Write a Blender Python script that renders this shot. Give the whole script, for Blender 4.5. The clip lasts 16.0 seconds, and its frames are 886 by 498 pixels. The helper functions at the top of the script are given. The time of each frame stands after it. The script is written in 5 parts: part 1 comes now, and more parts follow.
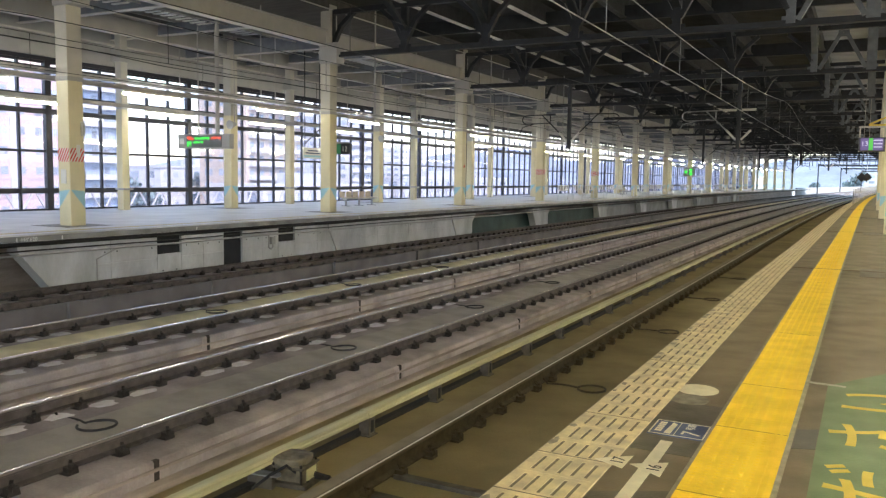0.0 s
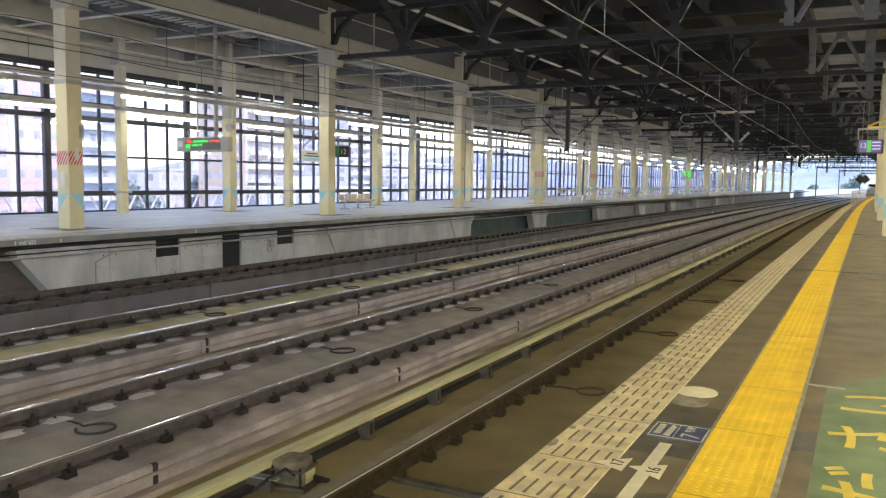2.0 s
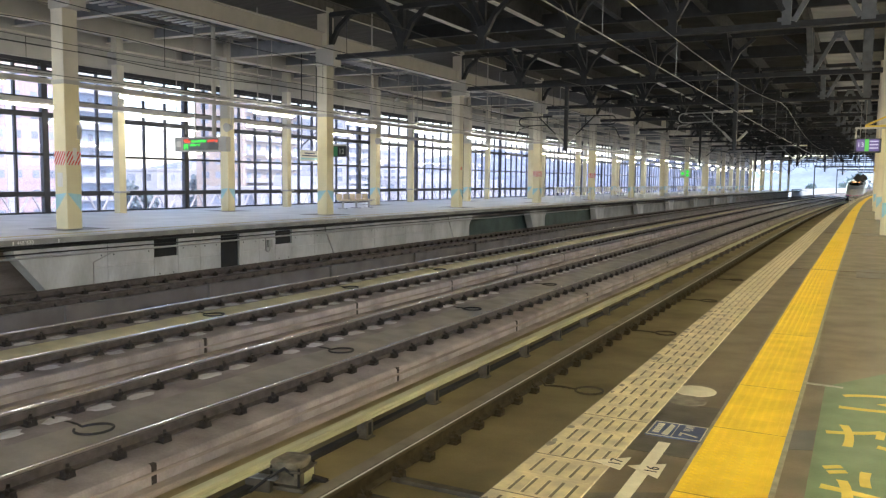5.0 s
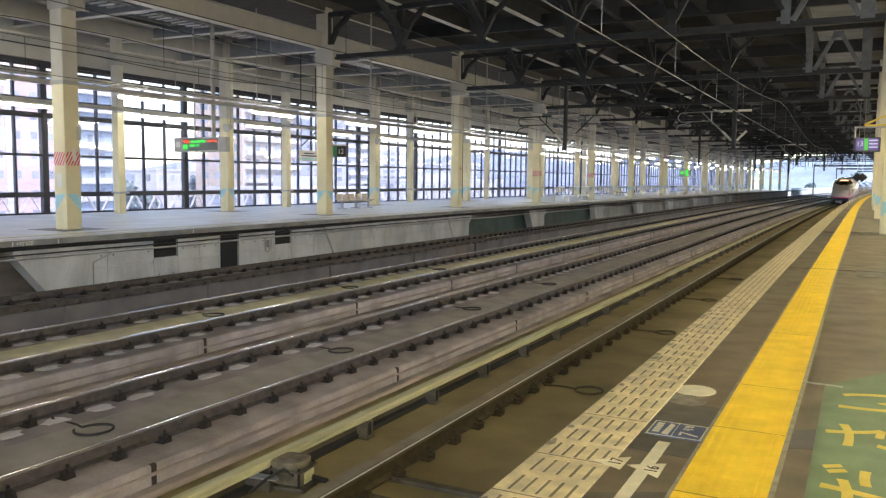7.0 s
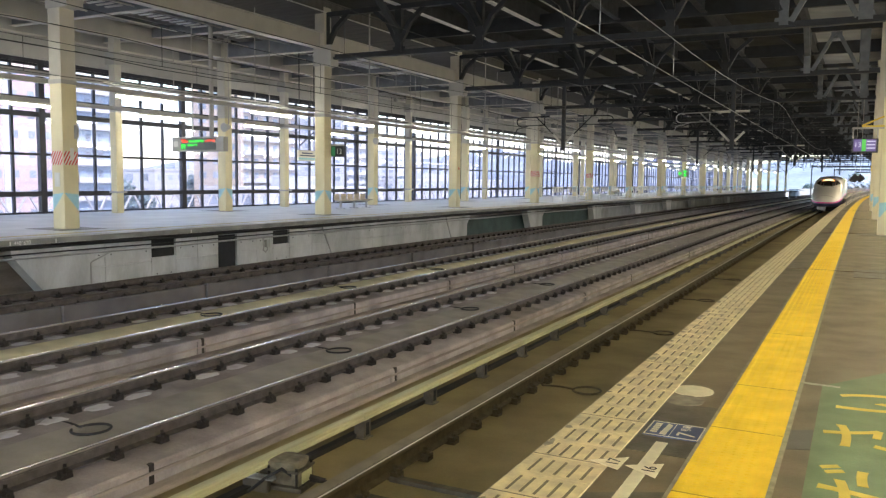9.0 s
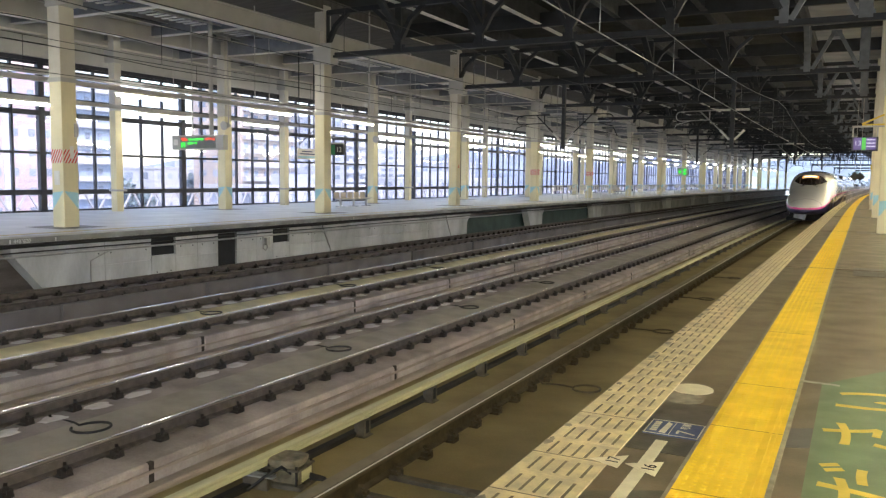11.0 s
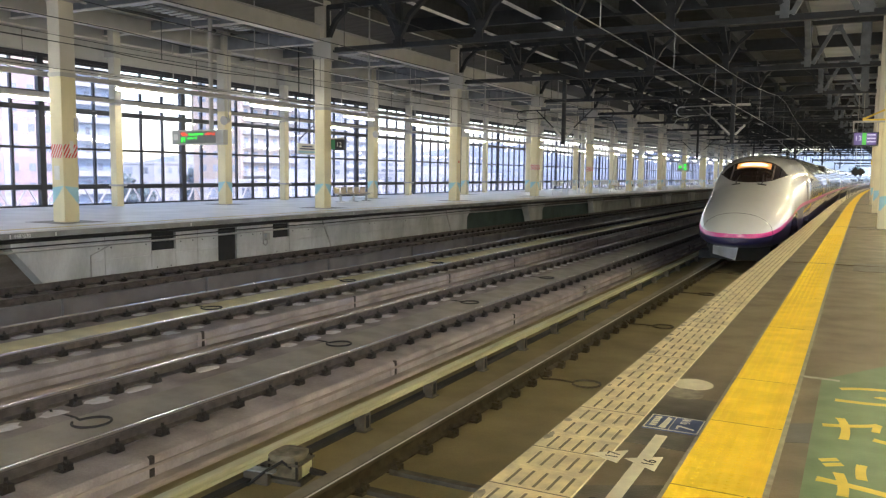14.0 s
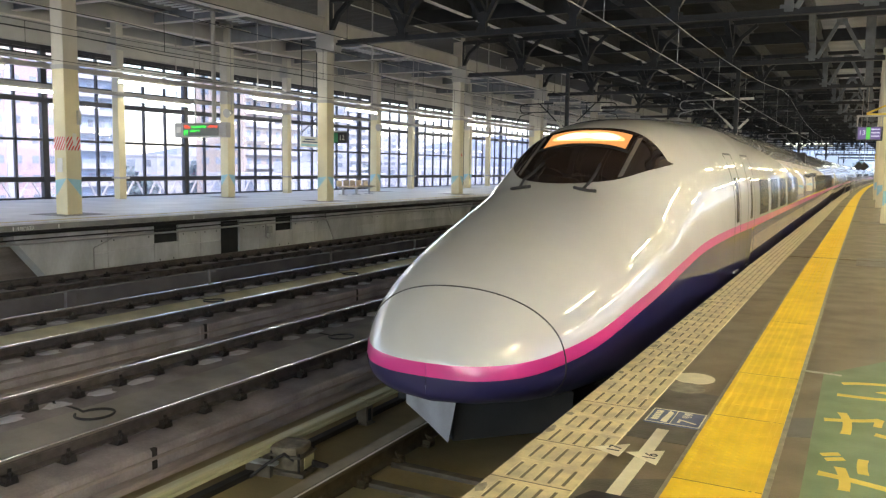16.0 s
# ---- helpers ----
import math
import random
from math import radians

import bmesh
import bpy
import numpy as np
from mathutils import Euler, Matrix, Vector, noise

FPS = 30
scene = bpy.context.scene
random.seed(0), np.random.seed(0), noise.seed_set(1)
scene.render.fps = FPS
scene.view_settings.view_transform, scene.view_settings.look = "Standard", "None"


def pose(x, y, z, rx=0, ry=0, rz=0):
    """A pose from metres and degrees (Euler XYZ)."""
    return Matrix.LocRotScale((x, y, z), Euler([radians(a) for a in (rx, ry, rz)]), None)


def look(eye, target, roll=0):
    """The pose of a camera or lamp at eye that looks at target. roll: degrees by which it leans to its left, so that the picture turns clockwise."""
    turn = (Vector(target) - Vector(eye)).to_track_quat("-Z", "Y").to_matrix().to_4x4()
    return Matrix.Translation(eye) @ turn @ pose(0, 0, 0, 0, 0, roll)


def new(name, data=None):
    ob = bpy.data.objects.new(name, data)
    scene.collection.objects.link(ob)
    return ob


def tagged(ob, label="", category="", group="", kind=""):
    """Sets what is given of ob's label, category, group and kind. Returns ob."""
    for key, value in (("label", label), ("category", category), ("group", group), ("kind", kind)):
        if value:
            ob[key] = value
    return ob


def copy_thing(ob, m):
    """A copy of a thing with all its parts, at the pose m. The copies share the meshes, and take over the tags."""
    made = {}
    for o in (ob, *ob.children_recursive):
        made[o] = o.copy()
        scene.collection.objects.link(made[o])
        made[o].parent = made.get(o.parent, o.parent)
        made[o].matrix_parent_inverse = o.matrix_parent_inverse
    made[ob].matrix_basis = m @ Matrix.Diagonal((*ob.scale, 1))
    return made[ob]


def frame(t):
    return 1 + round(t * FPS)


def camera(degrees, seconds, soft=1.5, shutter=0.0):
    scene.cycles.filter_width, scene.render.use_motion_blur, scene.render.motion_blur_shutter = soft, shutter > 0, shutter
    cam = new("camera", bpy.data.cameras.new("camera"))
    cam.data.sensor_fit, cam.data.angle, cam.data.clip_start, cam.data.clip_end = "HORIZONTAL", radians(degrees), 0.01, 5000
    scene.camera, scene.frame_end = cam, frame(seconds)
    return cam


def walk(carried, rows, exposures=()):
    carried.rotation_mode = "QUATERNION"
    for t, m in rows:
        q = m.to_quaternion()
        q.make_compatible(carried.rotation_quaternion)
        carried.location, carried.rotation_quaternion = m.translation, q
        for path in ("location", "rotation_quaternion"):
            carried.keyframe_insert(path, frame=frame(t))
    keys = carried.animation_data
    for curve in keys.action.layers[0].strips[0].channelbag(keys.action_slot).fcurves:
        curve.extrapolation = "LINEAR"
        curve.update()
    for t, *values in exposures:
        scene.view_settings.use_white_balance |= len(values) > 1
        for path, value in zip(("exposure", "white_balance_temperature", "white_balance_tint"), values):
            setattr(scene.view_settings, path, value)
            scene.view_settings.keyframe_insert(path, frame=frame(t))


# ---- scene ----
cam = camera(57.69, 16.0, soft=1.3)
PATH = [
    (0, look((1.557, 0, 1.527), (-7.6872, 17.6464, -0.2449), 0.837)),
    (0.5, look((1.557, 0, 1.527), (-7.6866, 17.6472, -0.2406), 0.846)),
    (1, look((1.557, 0, 1.527), (-7.6802, 17.6526, -0.2196), 0.832)),
    (1.5, look((1.557, 0, 1.527), (-7.6725, 17.6587, -0.1989), 0.788)),
    (2, look((1.557, 0, 1.527), (-7.6660, 17.6638, -0.1811), 0.758)),
    (2.5, look((1.557, 0, 1.527), (-7.6527, 17.6706, -0.1823), 0.728)),
    (3, look((1.557, 0, 1.527), (-7.6417, 17.6746, -0.2005), 0.723)),
    (3.5, look((1.557, 0, 1.527), (-7.6326, 17.6791, -0.2029), 0.729)),
    (4, look((1.557, 0, 1.527), (-7.6309, 17.6807, -0.1955), 0.744)),
    (6.5, look((1.557, 0, 1.527), (-7.6234, 17.6856, -0.1846), 0.553)),
    (7, look((1.557, 0, 1.527), (-7.6198, 17.6866, -0.1935), 0.572)),
    (7.5, look((1.557, 0, 1.527), (-7.6167, 17.6882, -0.1941), 0.594)),
    (8, look((1.557, 0, 1.527), (-7.6104, 17.6915, -0.1940), 0.598)),
    (8.5, look((1.557, 0, 1.527), (-7.5958, 17.6991, -0.1925), 0.650)),
    (9, look((1.557, 0, 1.527), (-7.5776, 17.7088, -0.1905), 0.678)),
    (11.5, look((1.557, 0, 1.527), (-7.5718, 17.7059, -0.2494), 0.698)),
    (12, look((1.557, 0, 1.527), (-7.5705, 17.7046, -0.2692), 0.710)),
    (12.5, look((1.557, 0, 1.527), (-7.5694, 17.7031, -0.2899), 0.690)),
    (13, look((1.557, 0, 1.527), (-7.5674, 17.7024, -0.3064), 0.638)),
    (13.5, look((1.557, 0, 1.527), (-7.5686, 17.6999, -0.3242), 0.652)),
    (14, look((1.557, 0, 1.527), (-7.5680, 17.6973, -0.3526), 0.713)),
    (14.5, look((1.557, 0, 1.527), (-7.5678, 17.6932, -0.3906), 0.771)),
    (15, look((1.557, 0, 1.527), (-7.5692, 17.6875, -0.4367), 0.796)),
    (15.5, look((1.557, 0, 1.527), (-7.5849, 17.6741, -0.4835), 0.864)),
    (16, look((1.557, 0, 1.527), (-7.6127, 17.6560, -0.5157), 0.873)),
]
walk(cam, PATH)

# ---- light: bright overcast day, station lamps ----
SUN_EL, SUN_AZ = 48, 124
world = bpy.data.worlds.new("sky")
scene.world = world
world.use_nodes = True
wn = world.node_tree.nodes
sky = wn.new("ShaderNodeTexSky")
sky.sky_type, sky.sun_disc = "NISHITA", False
sky.sun_elevation, sky.sun_rotation = radians(SUN_EL), radians(SUN_AZ)
sky.air_density, sky.dust_density, sky.ozone_density = 1.0, 0.8, 1.0
wn["Background"].inputs["Strength"].default_value = 0.14
world.node_tree.links.new(sky.outputs["Color"], wn["Background"].inputs["Color"])
sun = new("sun", bpy.data.lights.new("sun", "SUN"))
sun.data.energy, sun.data.angle, sun.data.color = 2.0, radians(12), (1, 0.96, 0.9)
sun.matrix_world = look((60, -40, 80), (0, 0, 0))
scene.view_settings.exposure = 2.46


def fill_lamp(name, eye, target, w, h, watts, color):
    """An added area lamp that stands in for daylight through an opening of the hall."""
    a = new(name, bpy.data.lights.new(name, "AREA"))
    a.data.shape, a.data.size, a.data.size_y, a.data.energy, a.data.color = "RECTANGLE", w, h, watts, color
    a.matrix_world = look(eye, target)
    return a


# unseen fill lamp behind the viewer, added as daylight from an open end
fill_lamp("fill_end", (-8, -29.5, 3.4), (-8, 0, -8), 30, 6.0, 520, (1.0, 0.95, 0.88))

# ---- materials ----


def mat(name, c, rough=0.6, metal=0.0, var=0.25, scale=3.0, fine=60.0, bump=0.15, c2=None, stretch=None, rand=0.0, emit=0.0, coat=0.0, local=False):
    m = bpy.data.materials.new(name)
    m.use_nodes = True
    nt = m.node_tree
    N, L = nt.nodes, nt.links
    b = N["Principled BSDF"]
    b.inputs["Roughness"].default_value, b.inputs["Metallic"].default_value = rough, metal
    b.inputs["Coat Weight"].default_value = coat
    if emit:
        b.inputs["Emission Color"].default_value, b.inputs["Emission Strength"].default_value = (*c, 1), emit
        b.inputs["Base Color"].default_value = (*(v * 0.1 for v in c), 1)
        return m
    tc = N.new("ShaderNodeTexCoord")
    mp = N.new("ShaderNodeMapping")
    mp.inputs["Scale"].default_value = stretch or (1, 1, 1)
    geo = N.new("ShaderNodeNewGeometry")
    L.new(tc.outputs["Object"] if local else geo.outputs["Position"], mp.inputs["Vector"])
    n1, n2 = N.new("ShaderNodeTexNoise"), N.new("ShaderNodeTexNoise")
    for n, s, d in ((n1, scale, 6), (n2, fine, 3)):
        n.inputs["Scale"].default_value, n.inputs["Detail"].default_value = s, d
        L.new(mp.outputs["Vector"], n.inputs["Vector"])
    mix = N.new("ShaderNodeMix")
    mix.data_type = "RGBA"
    c2 = c2 or tuple(v * (1 - var) for v in c)
    mix.inputs[6].default_value, mix.inputs[7].default_value = (*c, 1), (*c2, 1)
    mr = N.new("ShaderNodeMapRange")
    mr.inputs["From Min"].default_value, mr.inputs["From Max"].default_value = 0.35, 0.68
    L.new(n1.outputs["Fac"], mr.inputs["Value"])
    L.new(mr.outputs["Result"], mix.inputs[0])
    hs = N.new("ShaderNodeHueSaturation")
    ma = N.new("ShaderNodeMath")
    ma.operation = "MULTIPLY_ADD"
    ma.inputs[1].default_value, ma.inputs[2].default_value = var * 0.8, 1 - var * 0.4
    L.new(n2.outputs["Fac"], ma.inputs[0])
    src = ma.outputs[0]
    if rand:
        oi = N.new("ShaderNodeObjectInfo")
        mb = N.new("ShaderNodeMath")
        mb.operation = "MULTIPLY_ADD"
        mb.inputs[1].default_value, mb.inputs[2].default_value = rand, -rand / 2
        L.new(oi.outputs["Random"], mb.inputs[0])
        mc = N.new("ShaderNodeMath")
        L.new(src, mc.inputs[0])
        L.new(mb.outputs[0], mc.inputs[1])
        src = mc.outputs[0]
    L.new(src, hs.inputs["Value"])
    L.new(mix.outputs[2], hs.inputs["Color"])
    L.new(hs.outputs["Color"], b.inputs["Base Color"])
    if bump:
        bp = N.new("ShaderNodeBump")
        bp.inputs["Strength"].default_value, bp.inputs["Distance"].default_value = bump, 0.02
        L.new(n2.outputs["Fac"], bp.inputs["Height"])
        L.new(bp.outputs["Normal"], b.inputs["Normal"])
    mr2 = N.new("ShaderNodeMapRange")
    mr2.inputs["To Min"].default_value, mr2.inputs["To Max"].default_value = max(rough - (0.02 if local else 0.08), 0.02), min(rough + (0.02 if local else 0.1), 1)
    L.new(n1.outputs["Fac"], mr2.inputs["Value"])
    L.new(mr2.outputs["Result"], b.inputs["Roughness"])
    return m


def glass(name, tint=(0.92, 0.89, 0.95)):
    m = bpy.data.materials.new(name)
    m.use_nodes = True
    N, L = m.node_tree.nodes, m.node_tree.links
    tr, gl, mx = N.new("ShaderNodeBsdfTransparent"), N.new("ShaderNodeBsdfGlossy"), N.new("ShaderNodeMixShader")
    tr.inputs["Color"].default_value = (*tint, 1)
    gl.inputs["Roughness"].default_value = 0.03
    mx.inputs[0].default_value = 0.07
    # translucent share veils the view, putting the outdoor haze into the glass
    haze_veil, mx2 = N.new("ShaderNodeBsdfTranslucent"), N.new("ShaderNodeMixShader")
    haze_veil.inputs["Color"].default_value = (0.88, 0.86, 0.95, 1)
    mx2.inputs[0].default_value = 0.07
    L.new(tr.outputs[0], mx2.inputs[1])
    L.new(haze_veil.outputs[0], mx2.inputs[2])
    L.new(mx2.outputs[0], mx.inputs[1])
    L.new(gl.outputs[0], mx.inputs[2])
    L.new(mx.outputs[0], N["Material Output"].inputs["Surface"])
    return m


M_PLAT = mat("platform_asphalt", (0.195, 0.158, 0.092), 0.5, var=0.38, scale=2.1, fine=90)
M_PLAT2 = mat("platform_pale", (0.62, 0.61, 0.60), 0.45, var=0.2, scale=0.8, fine=40)
M_CONC = mat("concrete", (0.33, 0.34, 0.34), 0.8, var=0.3, scale=0.9, fine=30)
M_CONC_D = mat("concrete_dirty", (0.40, 0.342, 0.315), 0.85, var=0.5, scale=1.6, fine=26, stretch=(1, 0.35, 2.5), bump=0.4)
M_SLAB = mat("track_slab", (0.44, 0.395, 0.39), 0.72, var=0.45, scale=1.6, fine=28, bump=0.4)
M_BED = mat("track_bed", (0.30, 0.247, 0.125), 0.85, var=0.35, scale=0.9, fine=45)
M_RAILTOP = mat("rail_polished", (0.92, 0.91, 0.89), 0.2, 0.95, var=0.1, bump=0)
M_RAILTOP_A = mat("rail_brown_polished", (0.17, 0.13, 0.07), 0.5, 0.35, var=0.2, bump=0)
M_RAILTOP_B = mat("rail_grey_polished", (0.30, 0.27, 0.24), 0.4, 0.8, var=0.2, bump=0)
# worn contact band; the lamp highlight on it is put into the pale colour
M_RAILBAND = mat("rail_contact_highlight", (0.9, 0.87, 0.8), 0.35, 0.45, var=0.1, bump=0)
M_RAIL = mat("rail_rust", (0.115, 0.099, 0.09), 0.7, 0.3, var=0.4, scale=8)
M_RAIL_A = mat("rail_brown", (0.095, 0.075, 0.04), 0.65, 0.2, var=0.4, scale=8)
M_IRON = mat("fastener_iron", (0.038, 0.033, 0.03), 0.7, 0.4, var=0.4, scale=20)
# mortar whose reflection of the windows is put into a near-white base
M_PAD = mat("mortar_patch_sheen", (0.88, 0.87, 0.89), 0.6, var=0.15, scale=9, c2=(0.74, 0.72, 0.72), rand=0.12)
M_BEAM = mat("yellowed_duct_paint", (0.61, 0.60, 0.36), 0.5, var=0.3, scale=2, stretch=(6, 0.2, 6))
# roof steel in two tones: shaded over the tracks, lit near the platform
M_STEEL_D = mat("dark_and_shaded_steel", (0.024, 0.029, 0.038), 0.55, 0.2, var=0.3, scale=3)
M_STEEL_N = mat("lit_roof_steel", (0.145, 0.165, 0.195), 0.55, 0.2, var=0.3, scale=3)
# roof over the tracks: its shade is put into this dark colour
M_ROOF = mat("roof_deck_shaded", (0.031, 0.033, 0.037), 0.85, var=0.35, scale=1.0, stretch=(1, 1, 1))
M_BEIGE = mat("beige_paint", (0.41, 0.41, 0.405), 0.5, var=0.12, scale=1.5, fine=25, bump=0.05)
M_CREAM = mat("cream_column_paint", (0.72, 0.66, 0.44), 0.45, var=0.1, scale=1.5, bump=0.04)
M_COLUP = mat("upper_column_paint", (0.56, 0.545, 0.49), 0.5, var=0.12, scale=1.5, fine=25, bump=0.05)
M_GREY = mat("grey_paint", (0.40, 0.405, 0.41), 0.5, var=0.15, bump=0.04)
M_BLUE = mat("pale_blue_paint", (0.36, 0.62, 0.72), 0.5, var=0.1, bump=0.03)
M_FRAME = mat("dark_window_frame", (0.045, 0.048, 0.06), 0.4, 0.5, var=0.2, bump=0.03)
M_GLASS = glass("window_glass")
M_WTILE = mat("white_tactile", (0.70, 0.60, 0.33), 0.6, var=0.36, scale=7, fine=70, rand=0.14, c2=(0.43, 0.37, 0.24))
M_GROUT = mat("dark_joint", (0.19, 0.16, 0.105), 0.8, var=0.3)
M_YTILE = mat("yellow_tactile", (0.87, 0.585, 0.02), 0.7, var=0.14, scale=5, fine=80, rand=0.08)
M_GREEN = mat("green_floor_paint", (0.16, 0.235, 0.12), 0.5, var=0.2, scale=4)
M_YPAINT = mat("yellow_floor_paint", (0.74, 0.55, 0.07), 0.5, var=0.12, scale=6)
M_WPAINT = mat("cream_floor_paint", (0.72, 0.67, 0.47), 0.5, var=0.18, scale=8)
M_NAVY = mat("navy_plate", (0.05, 0.075, 0.17), 0.4, var=0.2, scale=9)
M_BLACK = mat("black_matte", (0.014, 0.014, 0.016), 0.6, var=0.2)
M_TRAIN_W = mat("pearl_white_car_paint", (0.53, 0.52, 0.49), 0.35, var=0.03, bump=0.0, local=True, coat=1.0)
M_TRAIN_B = mat("navy_car_paint", (0.022, 0.021, 0.085), 0.3, var=0.05, bump=0.0, local=True, coat=1.0)
M_PINK = mat("magenta_stripe", (0.60, 0.03, 0.22), 0.35, var=0.03, bump=0.0, local=True, coat=0.7)
M_DGLASS = mat("dark_windscreen", (0.026, 0.017, 0.014), 0.05, var=0.0, bump=0.0, local=True, coat=1.0)
M_LAMP = mat("fluorescent_tube", (1.0, 0.95, 0.80), emit=9.0)
M_HEAD = mat("headlight_glow", (1.0, 0.40, 0.11), emit=0.17)
M_HEAD3 = mat("headlight_halo", (1.0, 0.55, 0.2), emit=0.34)
M_HEAD2 = mat("headlight_bulb", (1.0, 0.76, 0.44), emit=0.6)
M_LAMPW = mat("warm_fluorescent_tube", (1.0, 0.84, 0.50), emit=30.0)
M_ALU = mat("brushed_metal", (0.45, 0.46, 0.47), 0.35, 0.9, var=0.15, scale=10)
M_INS = mat("insulator_white", (0.6, 0.6, 0.58), 0.3, var=0.1)
M_RED = mat("red_mark", (0.62, 0.08, 0.06), 0.5, var=0.1)
M_WHITE = mat("white_plate", (0.72, 0.72, 0.70), 0.5, var=0.1)
M_WOOD = mat("tan_seat", (0.58, 0.49, 0.36), 0.4, var=0.2)
# near-black that paints shade in openings, slots and under the train
M_DARKIN = mat("shade_black", (0.02, 0.022, 0.025), 0.9, var=0.2)
M_TEAL = mat("teal_net", (0.03, 0.07, 0.068), 0.6, var=0.4, scale=1)
M_TRAIN_W.node_tree.nodes["Principled BSDF"].inputs["Specular IOR Level"].default_value = 0.2
for m in (M_TRAIN_W, M_TRAIN_B, M_PINK):
    m.node_tree.nodes["Principled BSDF"].inputs["Coat Roughness"].default_value = 0.025
M_LEDG = mat("led_green", (0.05, 1.0, 0.08), emit=0.28)
M_LEDR = mat("led_red", (1.0, 0.08, 0.03), emit=0.28)
M_SIGNW = mat("lit_sign_white", (0.75, 0.70, 0.95), emit=0.2)
M_SIGNG = mat("lit_sign_green", (0.10, 0.55, 0.08), emit=0.2)
M_YBAR = mat("yellow_guard", (0.72, 0.52, 0.06), 0.45, var=0.15)

# ---- shared helpers ----
CURVE, CURVE_Y = 0.000186, 41.0


def C(y):
    """Sideways offset of the curving line at y."""
    return CURVE * (y - CURVE_Y) ** 2 if y > CURVE_Y else 0.0


def part(name, bm, material, parent=None, label="", smooth=False):
    me = bpy.data.meshes.new(name)
    bm.normal_update()
    bm.to_mesh(me)
    bm.free()
    for p in me.polygons:
        p.use_smooth = smooth
    for m in material if isinstance(material, (list, tuple)) else (material,):
        me.materials.append(m)
    ob = new(name, me)
    if parent is not None:
        ob.parent = parent
    if label:
        ob["label"] = label
    return ob


def piece(name, me, parent, x, y, z=0, rz=0):
    ob = new(name, me)
    ob.parent = parent
    ob.location, ob.rotation_euler = (x, y, z), (0, 0, radians(rz))
    return ob


def box(bm, x0, x1, y0, y1, z0, z1, bevel=0.0, m=None):
    a = bmesh.ops.create_cube(bm, size=1)["verts"]
    for v in a:
        v.co = Vector(((x0 + x1) / 2 + v.co.x * (x1 - x0), (y0 + y1) / 2 + v.co.y * (y1 - y0), (z0 + z1) / 2 + v.co.z * (z1 - z0)))
    if m is not None:
        bmesh.ops.transform(bm, matrix=m, verts=a)
    if bevel:
        es = {e for v in a for e in v.link_edges}
        bmesh.ops.bevel(bm, geom=list(es), offset=bevel, segments=2, affect="EDGES", profile=0.6)
    return bm


def bar(bm, p, r, w, h=None, n=0):
    """A straight member from p to r: w by h, or round with n sides."""
    p, r = Vector(p), Vector(r)
    d = r - p
    q = d.to_track_quat("Z", "Y").to_matrix().to_4x4()
    if n:
        a = bmesh.ops.create_cone(bm, cap_ends=True, segments=n, radius1=w, radius2=h or w, depth=d.length)["verts"]
    else:
        a = bmesh.ops.create_cube(bm, size=1)["verts"]
        for v in a:
            v.co.x *= w
            v.co.y *= h or w
            v.co.z *= d.length
    bmesh.ops.transform(bm, matrix=Matrix.Translation((p + r) / 2) @ q, verts=a)
    return bm


def bx(*a, bevel=0.0):
    return box(bmesh.new(), *a, bevel=bevel)


def widen(y):
    """How far the near platform's edge stands off from the track's own curve at y."""
    return 0.0045 * max(0.0, y - 14.0)


def sweep(profile, y0, y1, step=6.0, bm=None, closed=True, edge=False):
    """A closed (x, z) profile drawn along the curving line, or the near platform's edge, from y0 to y1."""
    bm = bm or bmesh.new()
    if y0 < CURVE_Y < y1:
        ys = [y0] + [CURVE_Y + step * k for k in range(int((y1 - CURVE_Y) / step) + 1)]
        if y1 - ys[-1] > 0.01:
            ys.append(y1)
    elif y0 >= CURVE_Y:
        k = max(1, math.ceil((y1 - y0) / step))
        ys = [y0 + (y1 - y0) * i / k for i in range(k + 1)]
    else:
        ys = [y0, y1]
    if edge and y0 < 14 < y1:
        ys.insert(1, 14.0)
    rings = [[bm.verts.new((x + C(y) + (widen(y) if edge else 0.0), y, z)) for x, z in profile] for y in ys]
    n = len(profile)
    for a, b in zip(rings, rings[1:]):
        for i in range(n if closed else n - 1):
            j = (i + 1) % n
            bm.faces.new((a[i], a[j], b[j], b[i]))
    if closed:
        bm.faces.new(rings[0][::-1])
        bm.faces.new(rings[-1])
    bmesh.ops.recalc_face_normals(bm, faces=bm.faces)
    return bm


def rect(x0, x1, z0, z1):
    return [(x0, z0), (x1, z0), (x1, z1), (x0, z1)]


def empty(name, label="", category="", group="", kind="", m=None):
    ob = new(name)
    ob.empty_display_size = 0.2
    if m is not None:
        ob.matrix_basis = m
    return tagged(ob, label, category, group, kind)


Y0, Y1 = -30.0, 207.0
COL_Y = [15.52 + 12.44 * k for k in range(-3, 16)]
FX, BX, NX = -18.6, -24.0, 2.28   # column rows
WX = -27.2                          # window wall

# ---- structure ----
M_GROUND = mat("city_ground", (0.20, 0.205, 0.21), 0.9, scale=0.02, fine=0.4, bump=0)
tagged(part("ground", bx(-1500, 1500, -1500, 3000, -9.2, -9.0), M_GROUND), "pale grey city ground below the station", "ground", kind="structure")
tagged(part("track_bed", sweep([(-4.95, -1.76), (0.4, -1.76), (0.4, -2.3), (-17.2, -2.3), (-17.2, -1.76)], Y0, 420), M_BED), "brown dusty concrete track bed", "track bed", kind="structure")
tagged(part("viaduct", sweep(rect(-28, 12.5, -9, -2.31), Y0, 420, 20), M_CONC), "concrete viaduct below the tracks", "viaduct", kind="structure")
